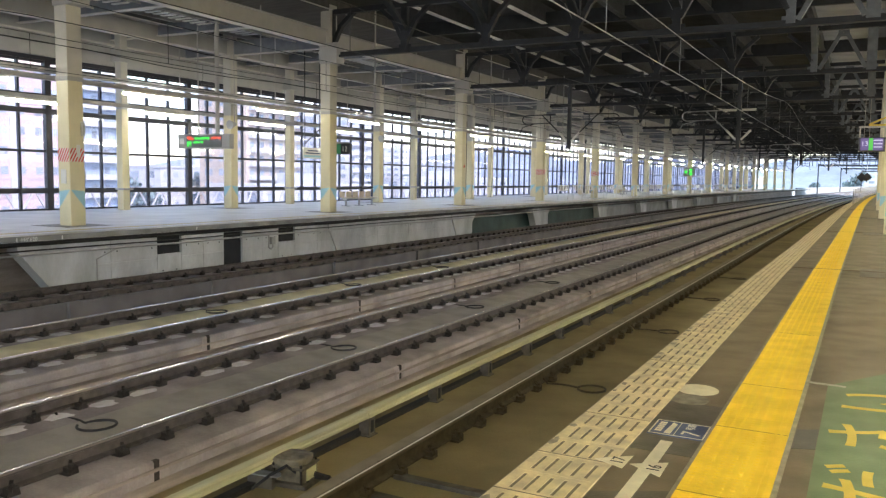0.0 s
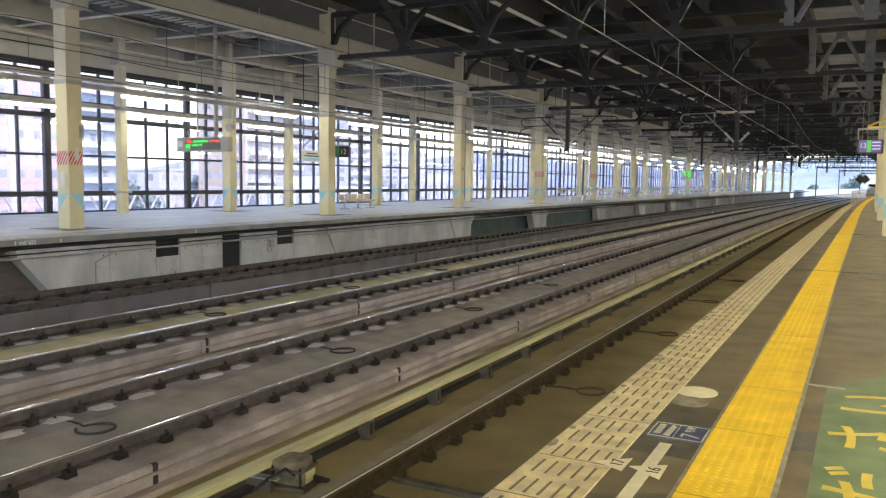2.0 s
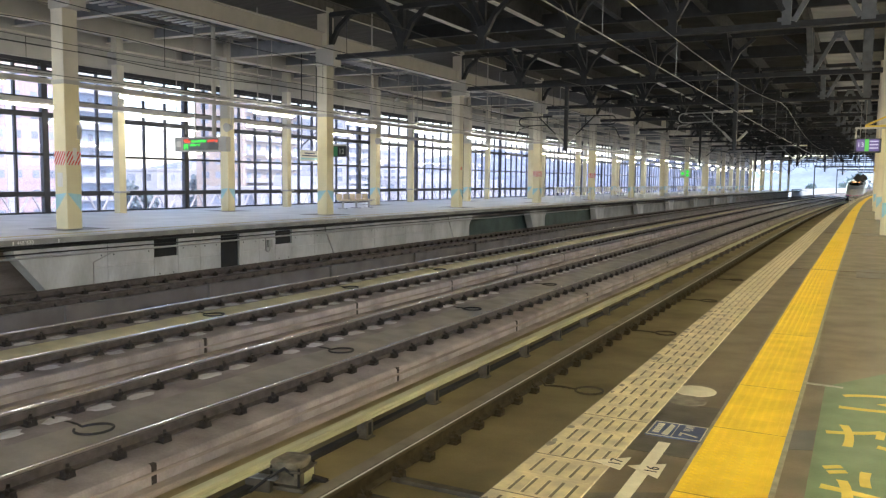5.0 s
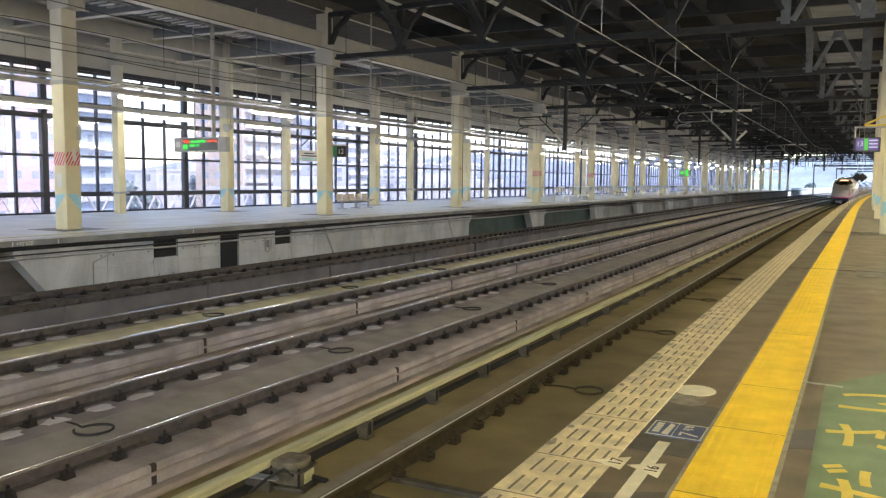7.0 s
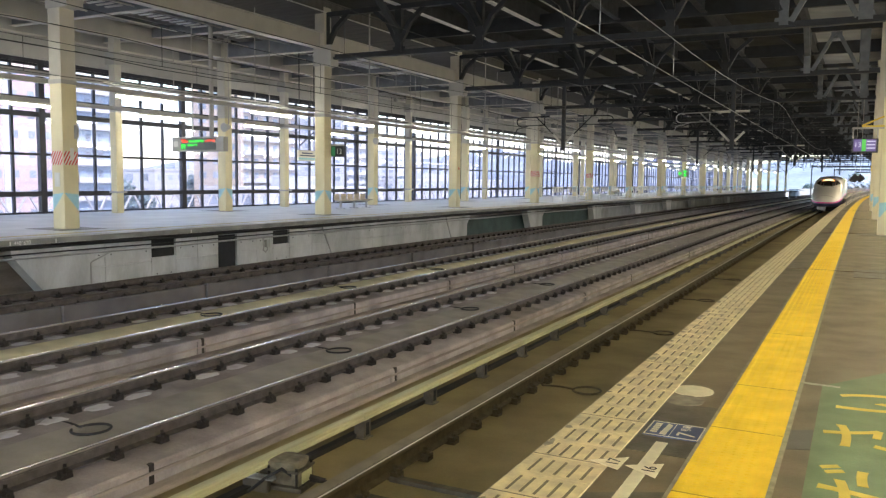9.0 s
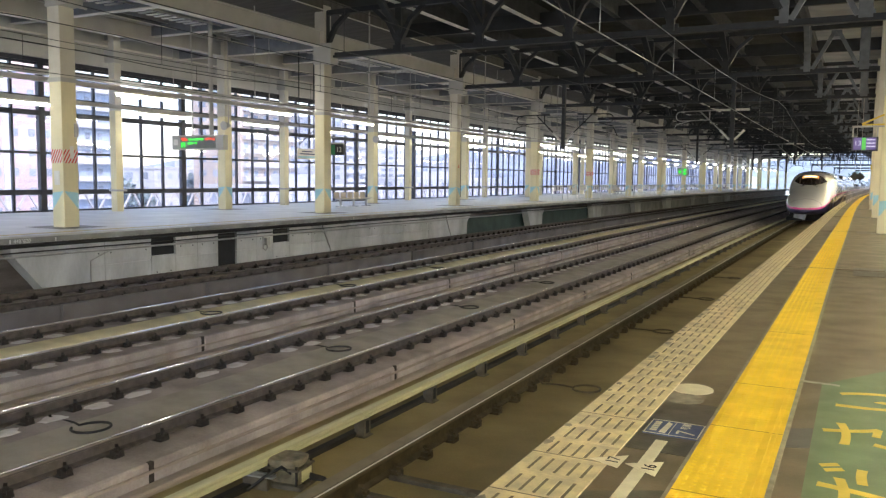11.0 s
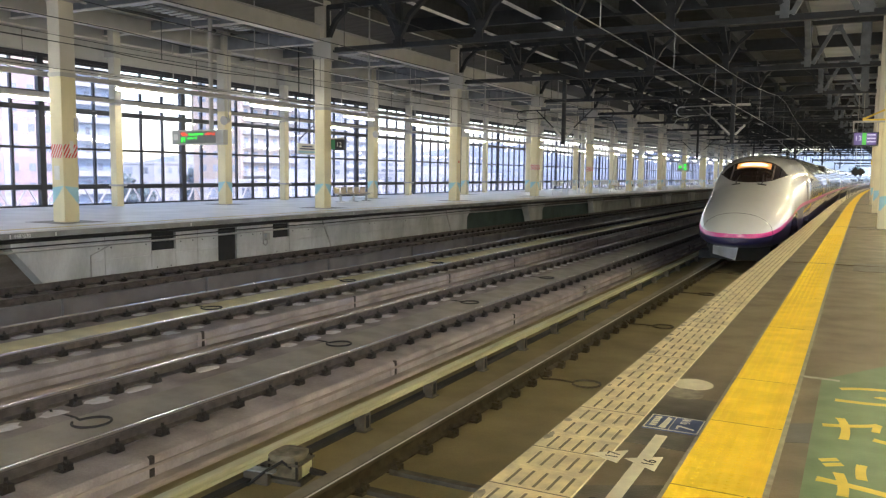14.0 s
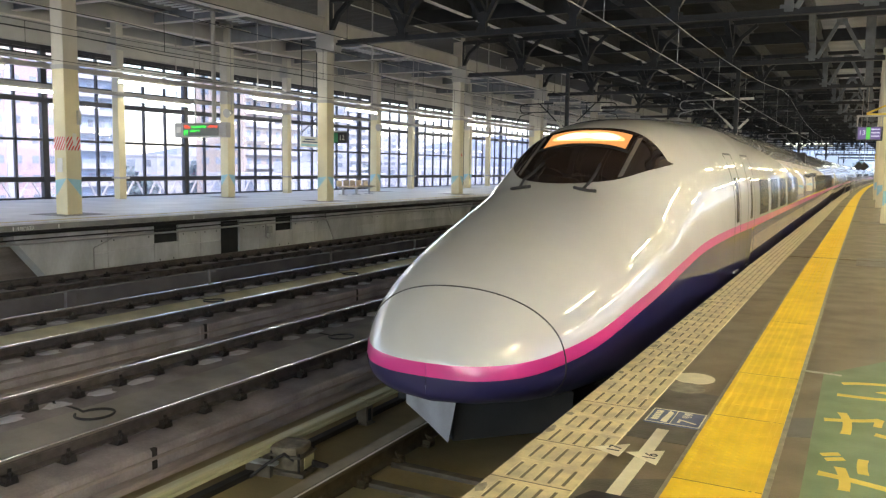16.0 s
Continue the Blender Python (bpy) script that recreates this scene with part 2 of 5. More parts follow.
near_platform = tagged(part("platform_near", sweep([(0.0, -0.004), (11.5, -0.004), (11.5, -0.5), (0.35, -0.5), (0.35, -1.75), (0.15, -1.75), (0.15, -0.28), (0.0, -0.24)], Y0, 235, edge=True), M_PLAT), "brownish grey asphalt platform with worn surface", "platform", kind="structure")
far_platform = tagged(part("platform_far", sweep([(-15.9, 0.0), (-15.9, -0.13), (-15.94, -0.14), (WX - 0.3, -0.14), (WX - 0.3, 0.0)], Y0, 215), M_PLAT2), "pale grey far platform with smooth surface", "platform", kind="structure")
part("edge_face", sweep(rect(-15.9, -15.885, -0.13, 0.002), Y0, 215), mat("edge_concrete", (0.30, 0.30, 0.29), 0.8, var=0.35, scale=1.5), far_platform, "worn grey concrete edge face")
tagged(part("platform_edge_band", sweep(rect(-16.35, -15.905, 0.0, 0.006), Y0, 215), mat("edge_cream", (0.50, 0.47, 0.38), 0.5, var=0.25)), "worn cream edge band on the far platform", "edge band", kind="structure")
# haunch below the edge; the shadow there is put into its dark colour
tagged(part("platform_haunch", sweep([(-16.05, -0.14), (-16.5, -0.26), (-16.5, -0.3), (-17.2, -0.3), (-17.2, -0.14)], Y0, 205), mat("haunch_shade", (0.10, 0.10, 0.105), 0.8, var=0.3)), "underside of the far platform, coloured dark for its shade", "platform", kind="structure")

tagged(part("platform_line", sweep(rect(-17.05, -16.85, 0.0, 0.006), Y0, 215), mat("worn_yellow_line", (0.60, 0.47, 0.22), 0.55, var=0.35, scale=3)), "worn yellow tactile line on the far platform", "floor marking", kind="structure")
# near roof gets a paler colour in place of lamp light on it
M_ROOFB = mat("roof_near_lit", (0.36, 0.385, 0.44), 0.8, var=0.25, scale=0.8)
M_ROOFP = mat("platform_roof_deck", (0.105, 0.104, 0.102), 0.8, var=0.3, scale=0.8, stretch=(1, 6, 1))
tagged(part("roof_tracks", sweep([(-18.4, 8.85), (-8, 9.3), (-1.0, 9.06), (-1.0, 9.26), (-8, 9.5), (-18.4, 9.05)], Y0, 215), M_ROOF), "corrugated roof over the tracks, coloured dark for shade", "ceiling", kind="structure")
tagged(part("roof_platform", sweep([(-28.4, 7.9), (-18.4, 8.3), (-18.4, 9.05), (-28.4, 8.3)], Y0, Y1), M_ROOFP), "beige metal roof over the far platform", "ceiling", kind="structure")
tagged(part("roof_near", sweep([(-0.998, 9.06), (4.0, 8.9), (12.0, 8.0), (12.0, 8.25), (4.0, 9.1), (-0.998, 9.26)], Y0, 215), M_ROOFB), "metal roof over the near platform, coloured paler as lamp-lit", "ceiling", kind="structure")

# ---- tracks: centre, height of the low rail, cant, half width of the plinth ----
T = {"a": (-1.79, -1.25, 0.0), "b": (-6.09, -1.25, 0.13), "c": (-10.2, -1.2, 0.11), "d": (-14.2, -1.1, 0.0)}


def rail_profile(x, z):
    return [(x - 0.072, z - 0.17), (x + 0.072, z - 0.17), (x + 0.072, z - 0.155), (x + 0.014, z - 0.135), (x + 0.012, z - 0.05), (x + 0.034, z - 0.04), (x + 0.034, z - 0.006), (x + 0.028, z - 0.004), (x - 0.028, z - 0.004), (x - 0.034, z - 0.006), (x - 0.034, z - 0.04), (x - 0.012, z - 0.05), (x - 0.014, z - 0.135), (x - 0.072, z - 0.155)]


def mesh_of(name, bm, *materials):
    me = bpy.data.meshes.new(name)
    bm.normal_update()
    bm.to_mesh(me)
    bm.free()
    for m in materials:
        me.materials.append(m)
    return me


def fastener_mesh(material):
    bm = bmesh.new()
    box(bm, -0.16, 0.16, -0.065, 0.065, -0.03, 0.0)
    for s in (-1, 1):
        box(bm, s * 0.12 - 0.045, s * 0.12 + 0.045, -0.055, 0.055, 0.0, 0.05)
        bar(bm, (s * 0.135, 0, 0.04), (s * 0.135, 0, 0.082), 0.024, n=6)
        bar(bm, (s * 0.18, -0.05, 0.03), (s * 0.07, 0.04, 0.085), 0.035, 0.025)
    return mesh_of("fastener", bm, material)


FAST = fastener_mesh(M_IRON)
FAST_A = fastener_mesh(mat("fastener_brown", (0.10, 0.078, 0.042), 0.7, 0.3, var=0.4, scale=20))


def pad_mesh(seed):
    """A smear of mortar, window sheen in its colour, with a ragged outline and a thin feathered edge."""
    rng = random.Random(seed)
    bm = bmesh.new()
    n = 14
    rad = [rng.uniform(0.72, 1.12) for i in range(n)]
    ring = lambda k, z: [bm.verts.new((0.14 * k * rad[i] * math.cos(6.2832 * i / n), 0.225 * k * rad[i] * abs(math.sin(6.2832 * i / n)) ** 0.6 * math.copysign(1, math.sin(6.2832 * i / n)), z)) for i in range(n)]
    lo, hi = ring(1.0, 0.0), ring(0.8, 0.009)
    for i in range(n):
        bm.faces.new((lo[i], lo[(i + 1) % n], hi[(i + 1) % n], hi[i]))
    bm.faces.new(hi)
    return mesh_of("pad", bm, M_PAD)


PADS = [pad_mesh(k) for k in range(5)]
SLAB_JOINTS = [0.9 + 5.02 * k for k in range(-2, 26)]
random.seed(3)
for key, (cx, z, cant) in T.items():
    ztop = z - 0.2
    sl = lambda x, c=cx, k=cant, zt=ztop: zt - (x - c - 0.7175) * k / 1.435
    slab = tagged(part("track_slab", sweep([(cx + 1.17, sl(cx + 1.17) - 0.02), (cx + 1.15, sl(cx + 1.15)), (cx - 1.15, sl(cx - 1.15)), (cx - 1.17, sl(cx - 1.17) - 0.02), (cx - 1.17, -1.78), (cx + 1.17, -1.78)], Y0, 420), M_BED if key == "a" else M_SLAB), "dusty brown concrete track slab", "track slab", group="track slabs", kind="structure")
    if key == "a":
        part("edge_strip", sweep(rect(cx - 1.165, cx - 0.97, ztop + 0.001, ztop + 0.014), Y0, 200), mat("pale_edge", (0.33, 0.285, 0.20), 0.7, var=0.3), slab, "paler slab edge")
    if key in "bc":
        # pale walkway strip between the rails
        e = 0.28 if key == "b" else 0.42
        part("inner_strip", sweep([(cx - e, sl(cx - e) + 0.001), (cx + 0.42, sl(cx + 0.42) + 0.001), (cx + 0.42, sl(cx + 0.42) + 0.012), (cx - e, sl(cx - e) + 0.012)], Y0, 200), mat("pale_slab_strip", (0.42, 0.39, 0.345) if key == "b" else (0.80, 0.73, 0.47), 0.6, var=0.3, scale=2), slab, "paler concrete strip")
        # lower kerb course in front of the slab face
        kerb = tagged(part("kerb", sweep([(cx + 1.19, -1.70), (cx + 1.33, -1.70), (cx + 1.35, -1.72), (cx + 1.35, -1.95), (cx + 1.19, -1.95)], Y0, 200), M_CONC_D), "stained brown concrete kerb beside the track slab", "kerb", group="kerbs", kind="structure")
        part("kerb_ridge", sweep(rect(cx + 1.172, cx + 1.2, -1.60, -1.57), Y0, 200), M_CONC_D, kerb)
        # blocks of the slab with open joints
        for i, y in enumerate(SLAB_JOINTS):
            bm = bmesh.new()
            if y < 3:
                continue
            box(bm, cx + 0.62, cx + 1.176, y - 0.034, y + 0.034, -1.77, sl(cx + 1.17) + 0.004)
            ob = part("slab_joint", bm, M_IRON, slab)
            ob.location.x = C(y)
            if i % 2 == 0:
                bm = bmesh.new()
                for d in (-0.1, 0.1):
                    box(bm, cx + 1.16, cx + 1.19, y + d - 0.05, y + d + 0.05, -1.75, sl(cx + 1.17) - 0.03, 0.008)
                ob = part("joint_lip", bm, M_SLAB, slab)
                ob.location.x = C(y)
    for side in (1, -1):
        rx, rz = cx + side * 0.7175, z + (cant if side < 0 else 0)
        rail = tagged(part("rail", sweep(rail_profile(rx, rz), Y0, 420), M_RAIL_A if key == "a" else M_RAIL), "brown rusty steel rail with polished head", "rail", group="rails")
        part("rail_head", sweep([(rx - 0.036, rz - 0.022), (rx + 0.036, rz - 0.022), (rx + 0.036, rz - 0.014), (rx + 0.034, rz - 0.004), (rx + 0.022, rz - 0.0008), (rx, rz), (rx - 0.022, rz - 0.0008), (rx - 0.034, rz - 0.004), (rx - 0.036, rz - 0.014)], Y0, 420), {"a": M_RAILTOP_A, "d": M_RAIL}.get(key, M_RAILTOP_B), rail, "worn brown rail head" if key != "d" else "dull rusty running surface")
        if key != "d":
            w = {"a": 0.011, "b": 0.016, "c": 0.022}[key]
            part("contact_band", sweep(rect(rx + 0.006 - w, rx + 0.006 + w, rz - 0.002, rz + 0.0012), Y0, 420), M_RAILBAND if key == "a" else M_RAILTOP, rail, "thin bright contact band")
        y = 0.3 + 0.157 - 0.625 * 40 + (0.31 if key in "bc" else 0)
        bm = bmesh.new()
        k = 0
        while y < 190:
            if y < 0:
                box(bm, rx - 0.16, rx + 0.16, y - 0.08, y + 0.08, rz - 0.17, rz - 0.1)
                y += 0.625
                continue
            if k < 140:
                piece("fastener", FAST_A if key == "a" else FAST, rail, rx + C(y), y, rz - 0.165)
                if random.random() < {"b": 0.0 if side > 0 else 0.7, "c": 0.92}.get(key, 0) and k < 75:
                    pd = piece("mortar_pad", random.choice(PADS), rail, rx + 0.13 + C(y) + random.uniform(-0.01, 0.01), y + 0.31, sl(rx + 0.17) + 0.006, random.uniform(-3, 3))
                    pd.scale = (random.uniform(0.85, 1.15), random.uniform(0.75, 1.1), 1)
            else:
                box(bm, rx - 0.16 + C(y), rx + 0.16 + C(y), y - 0.08, y + 0.08, rz - 0.17, rz - 0.1)
            y += 0.625
            k += 1
        tagged(part("fastener", bm, M_IRON, rail), kind="stuff")

M_KERB_D = mat("dark_kerb", (0.165, 0.153, 0.155), 0.8, var=0.35, scale=1.2)
# wall-side trough of the far platform track
tagged(part("kerb", sweep(rect(-12.98, -12.84, -1.9, -1.16), Y0, 200), M_KERB_D), "dark concrete kerb beside the far track", "kerb", group="kerbs", kind="structure")
for y in (11.0, 15.1, 20.3, 25.5, 30.7):
    tagged(part("kerb_post", bx(-12.83, -12.75, y - 0.12, y + 0.12, -1.7, -1.13, bevel=0.01), M_KERB_D), "short stained concrete kerb post", "post", group="kerb posts")

# ---- cable duct on posts between the tracks ----
duct = empty("cable_duct", "yellowed cable duct on short steel posts", "cable duct")
DX, DZ = -3.95, -1.44
M_POST = mat("post_steel", (0.13, 0.115, 0.09), 0.6, 0.3, var=0.4, scale=8)
y = 8.45 - 1.82 * 3
while y < 150:
    o = C(y)
    if y < 75:
        post = part("post", bx(DX + 0.055 + o, DX + 0.1 + o, y - 0.075, y + 0.075, -1.745, DZ - 0.085, bevel=0.004), M_POST, duct)
        # shade in the slot is a black plate on the face
        part("slot", bx(DX + 0.09 + o, DX + 0.104 + o, y - 0.036, y + 0.036, -1.715, DZ - 0.115, bevel=0.004), M_DARKIN, post, "slot in the post, its shade drawn as a black plate")
        for d in (-0.065, 0.065):
            part("flange", bx(DX - 0.05 + o, DX + 0.054 + o, y + d - 0.01, y + d + 0.01, -1.745, DZ - 0.085), M_POST, post)
        part("foot_plate", bx(DX - 0.06 + o, DX + 0.125 + o, y - 0.1, y + 0.1, -1.765, -1.745, bevel=0.004), M_POST, post)
    y += 1.82
k = 0
y = 8.45 - 1.82 * 6
while y < 190:
    part("duct_length", sweep([(DX - 0.05, DZ - 0.085), (DX + 0.085, DZ - 0.085), (DX + 0.09, DZ - 0.05), (DX + 0.075, DZ - 0.04), (DX + 0.075, DZ - 0.005), (DX + 0.06, DZ), (DX - 0.05, DZ)], y + 0.006, y + 5.46 - 0.006), M_BEAM, duct)
    part("joint_cover", sweep([(DX - 0.055, DZ - 0.09), (DX + 0.095, DZ - 0.09), (DX + 0.095, DZ - 0.04), (DX + 0.065, DZ + 0.006), (DX - 0.055, DZ + 0.006)], y - 0.05, y + 0.05), M_BEAM, duct)
    y += 5.46
# black strip for the cable and for the shadow beside the duct
tagged(part("cable_and_shade_strip", sweep(rect(DX - 0.12, DX - 0.02, -1.76, -1.70), Y0, 150), M_BLACK), "dark cable run below the duct, doubling as its shadow", "cable")

M_BOX = mat("weathered_box", (0.24, 0.21, 0.15), 0.7, 0.2, var=0.5, scale=9)
# signalling box beside the near rail
sb = empty("track_box", "weathered grey metal track junction box", "junction box", m=pose(-3.72, 6.72, -1.76, 0, 0, 8))
part("base", bx(-0.24, 0.24, -0.2, 0.2, 0, 0.05, bevel=0.012), M_POST, sb)
bm = bx(-0.15, 0.19, -0.15, 0.15, 0.05, 0.22, bevel=0.02)
part("housing", bm, M_BOX, sb)
bm = bmesh.new()
for r, z in ((1.0, 0.225), (1.05, 0.25), (1.03, 0.285), (0.98, 0.302), (0.88, 0.306)):
    for i in range(12):
        a = i * math.pi / 6 + 0.26
        q = r * (1.0 + 0.1 * noise.noise(Vector((i * 0.9, z * 9, 2))))
        bm.verts.new((-0.02 + 0.21 * q * max(-0.86, min(0.86, math.cos(a))), -0.01 + 0.21 * q * max(-0.86, min(0.86, math.sin(a))), z + 0.012 * noise.noise(Vector((i, z * 30, 5)))))
bm.verts.ensure_lookup_table()
for j in range(4):
    for i in range(12):
        k2 = (i + 1) % 12
        bm.faces.new((bm.verts[12 * j + i], bm.verts[12 * j + k2], bm.verts[12 * j + 12 + k2], bm.verts[12 * j + 12 + i]))
bm.faces.new([bm.verts[48 + i] for i in range(12)])
bm.faces.new([bm.verts[11 - i] for i in range(12)])
bmesh.ops.recalc_face_normals(bm, faces=bm.faces)
part("cover", bm, M_BOX, sb, "dusty dented cover")
part("rim", bx(-0.19, 0.2, -0.19, 0.18, 0.2, 0.224, bevel=0.006), M_POST, sb, "dark flange below the cover")
for x, y in ((0.17, -0.17), (-0.16, -0.17), (0.17, 0.15), (-0.16, 0.15)):
    bm = bmesh.new()
    bar(bm, (x, y, 0.05), (x, y, 0.255), 0.014, n=6)
    part("bolt", bm, M_IRON, sb)
part("side_plate", bx(0.192, 0.204, -0.1, 0.1, 0.07, 0.19, bevel=0.004), M_BEAM, sb, "pale face plate")
bm = bmesh.new()
bar(bm, (0.2, 0.06, 0.1), (0.36, 0.12, 0.05), 0.028, n=8)
part("conduit", bm, M_IRON, sb)
part("bracket", bx(-0.40, -0.1, -0.3, -0.23, 0.0, 0.14, bevel=0.01), M_POST, sb)
part("strap", bx(-0.42, -0.02, -0.33, -0.25, 0.15, 0.165, bevel=0.004), M_ALU, sb)
part("strap", bx(-0.36, -0.05, -0.235, -0.2, 0.15, 0.165, bevel=0.004), M_ALU, sb)


def tube(pts, r, material, name, label, category, group="", parent=None):
    cu = bpy.data.curves.new(name, "CURVE")
    cu.dimensions, cu.bevel_depth, cu.bevel_resolution = "3D", r, 1
    sp = cu.splines.new("POLY")
    sp.points.add(len(pts) - 1)
    for p, c in zip(sp.points, pts):
        p.co = (*c, 1)
    cu.materials.append(material)
    ob = new(name, cu)
    if parent is not None:
        ob.parent = parent
    return tagged(ob, label, category, group) if parent is None else ob


for pts in ([(-3.95, 6.3, -1.74), (-3.8, 6.38, -1.6), (-3.66, 6.5, -1.5), (-3.6, 6.62, -1.62), (-3.5, 6.7, -1.74)], [(-4.1, 6.5, -1.74), (-3.98, 6.52, -1.56), (-3.88, 6.6, -1.52), (-3.86, 6.72, -1.6)], [(-3.52, 6.8, -1.7), (-3.36, 6.9, -1.72), (-3.2, 7.0, -1.73), (-3.0, 7.05, -1.6)]):
    tube(pts, 0.018, M_BLACK, "box_cable", "black cable at the junction box", "cable", "box cables")
# bond cables looped from rail to slab
def loop(rx, y, z, length, width):
    pts = [(rx + 0.03, y, z - 0.12)]
    for k in range(13):
        a = k / 12
        pts.append((rx + 0.1 + (length - 0.3) * a, y + 0.05 * math.sin(a * 3), z - 0.19))
    cx, cy = rx + 0.1 + length - 0.1, y + 0.05 * math.sin(3)
    for k in range(1, 18):
        a = math.pi - k * 0.33
        pts.append((cx + 0.2 * math.cos(a), cy + (width + 0.1) * math.sin(a), z - 0.19 + 0.001 * k))
    dusty = rx > -3
    tube(pts, 0.016, M_RAIL_A if dusty else M_BLACK, "bond_cable", "dusty brown bond cable lying on the slab" if dusty else "black bond cable lying on the slab", "cable", "bond cables")


for rx, y, z in ((-2.5, 10.9, -1.25), (-2.5, 15.9, -1.25), (-2.5, 20.9, -1.25), (-2.5, 25.9, -1.25), (-6.81, 6.1, -1.16), (-6.81, 11.0, -1.16), (-6.81, 16.1, -1.16), (-6.81, 21.1, -1.16), (-10.95, 12.4, -1.12), (-10.95, 17.4, -1.12), (-10.95, 22.4, -1.12)):
    loop(rx, y, z, 0.75, 0.12)

# dark cable troughs laid across the near slab
for y, x1 in ((6.67, -1.05), (6.14, -1.05)):
    tagged(part("cross_trough", bx(-2.43, x1, y - 0.05, y + 0.05, -1.452, -1.405, bevel=0.008), M_POST), "dark cable trough laid across the track slab", "cable trough", group="cross troughs")

# ---- near platform surface ----
edge = empty("tactile_edge", "cream slotted anti-slip tiles along the platform edge", "tactile paving", kind="structure")


def white_tile():
    bm = bmesh.new()
    L, Wt = 0.2935, 0.42
    xs = [0.0]
    for i in range(5):
        c = 0.072 + 0.072 * i
        xs += [c - 0.0105, c + 0.0105]
    xs.append(Wt)
    for a, b in zip(xs[0::2], xs[1::2]):
        box(bm, a, b, 0.035, L - 0.035, 0, 0.012)
    for a, b in ((0, 0.035), (L - 0.035, L)):
        box(bm, 0, Wt, a, b, 0, 0.012)
    box(bm, 0.002, Wt - 0.002, 0.002, L - 0.002, -0.002, 0.007)
    for f in bm.faces:
        f.material_index = 1 if max(v.co.z for v in f.verts) < 0.008 else 0
    bm.faces.ensure_lookup_table()
    bmesh.ops.delete(bm, geom=[f for f in bm.faces if f.normal.z < -0.5 or (f.calc_center_median().z < 0)], context="FACES")
    return mesh_of("tile", bm, M_WTILE, M_GROUT)


WT = white_tile()
y = 5.023 - 0.2967 * 12
while y < 24:
    piece("tile", WT, edge, 0.003 + widen(y), y + 0.002, -0.003)
    y += 0.2967
bm = bmesh.new()
YW = 5.023 - 0.2967 * 12
for i in range(6):
    a = 0.0 if i == 0 else 0.0825 + 0.072 * (i - 1)
    b = 0.42 if i == 5 else 0.0615 + 0.072 * i
    sweep(rect(a, b, -0.003, 0.009), y, 190, bm=bm, edge=True)
    sweep(rect(a, b, -0.003, 0.009), Y0, YW, bm=bm, edge=True)
tagged(part("far_tiles", bm, M_WTILE, edge), kind="stuff")
part("nosing", sweep([(-0.004, -0.06), (0.003, -0.06), (0.003, 0.004), (-0.004, 0.006)], Y0, 190, edge=True), mat("worn_nosing", (0.36, 0.33, 0.25), 0.6, var=0.4, scale=6), edge, "worn grey nosing")
part("bed", sweep(rect(0.0, 0.421, -0.0035, 0.003), Y0, 190, edge=True), M_GROUT, edge)

ypath = empty("tactile_path", "bright yellow tactile warning tiles in a row", "tactile paving", kind="structure")


def yellow_tile():
    bm = bmesh.new()
    L, Wt = 0.296, 0.42
    box(bm, 0, Wt, 0, L, -0.004, 0.006)
    for i in range(6):
        for j in range(6):
            x, yy = 0.035 + 0.054 * i, 0.025 + 0.0495 * j
            bmesh.ops.create_cone(bm, cap_ends=True, segments=7, radius1=0.015, radius2=0.009, depth=0.0034, matrix=Matrix.Translation((x, yy, 0.0076)))
    box(bm, 0.345, 0.36, 0.0, L, 0.006, 0.011)
    box(bm, 0.375, 0.39, 0.0, L, 0.006, 0.011)
    bmesh.ops.delete(bm, geom=[f for f in bm.faces if f.normal.z < -0.5], context="FACES")
    return mesh_of("tile", bm, M_YTILE)


YT = yellow_tile()
y = 5.154 - 0.2985 * 12
while y < 24:
    piece("tile", YT, ypath, 0.80 + widen(y), y + 0.001, 0)
    y += 0.2985
bm = bmesh.new()
sweep(rect(0.80, 1.22, -0.004, 0.006), y, 230, bm=bm, edge=True)
sweep(rect(0.80, 1.22, -0.004, 0.006), Y0, 5.154 - 0.2985 * 12, bm=bm, edge=True)
for i in range(6):
    sweep(rect(0.832 + 0.055 * i, 0.848 + 0.055 * i, 0.006, 0.0078), y, 190, bm=bm, edge=True)
sweep(rect(1.152, 1.175, 0.006, 0.011), y, 190, bm=bm, edge=True)
tagged(part("far_tiles", bm, M_YTILE, ypath), kind="stuff")
M_BORD = mat("adhesive_border", (0.36, 0.33, 0.24), 0.6, var=0.35, scale=9)
for a, b in ((0.778, 0.799), (1.221, 1.248)):
    part("border", sweep(rect(a, b, -0.004, 0.003), Y0, 190, edge=True), M_BORD, ypath, "worn pale adhesive border")


def flat(name, pts, z, material, label, category, group="", parent=None, h=0.003):
    bm = bmesh.new()
    lo = [bm.verts.new((x, y, z)) for x, y in pts]
    hi = [bm.verts.new((x, y, z + h)) for x, y in pts]
    bm.faces.new(hi)
    n = len(pts)
    for i in range(n):
        bm.faces.new((lo[i], lo[(i + 1) % n], hi[(i + 1) % n], hi[i]))
    bmesh.ops.recalc_face_normals(bm, faces=bm.faces)
    ob = part(name, bm, material, parent, label if parent is not None else "")
    return ob if parent is not None else tagged(ob, label, category, group)


def text(body, size, m, material, parent=None, name="lettering", label="", align="LEFT", h=0.001, bold=0.0):
    cu = bpy.data.curves.new(name, "FONT")
    cu.body, cu.size, cu.extrude, cu.align_x, cu.offset = body, size, h, align, bold
    cu.materials.append(material)
    ob = new(name, cu)
    ob.matrix_basis = m
    if parent is not None:
        ob.parent = parent
    if label:
        ob["label"] = label
    return ob


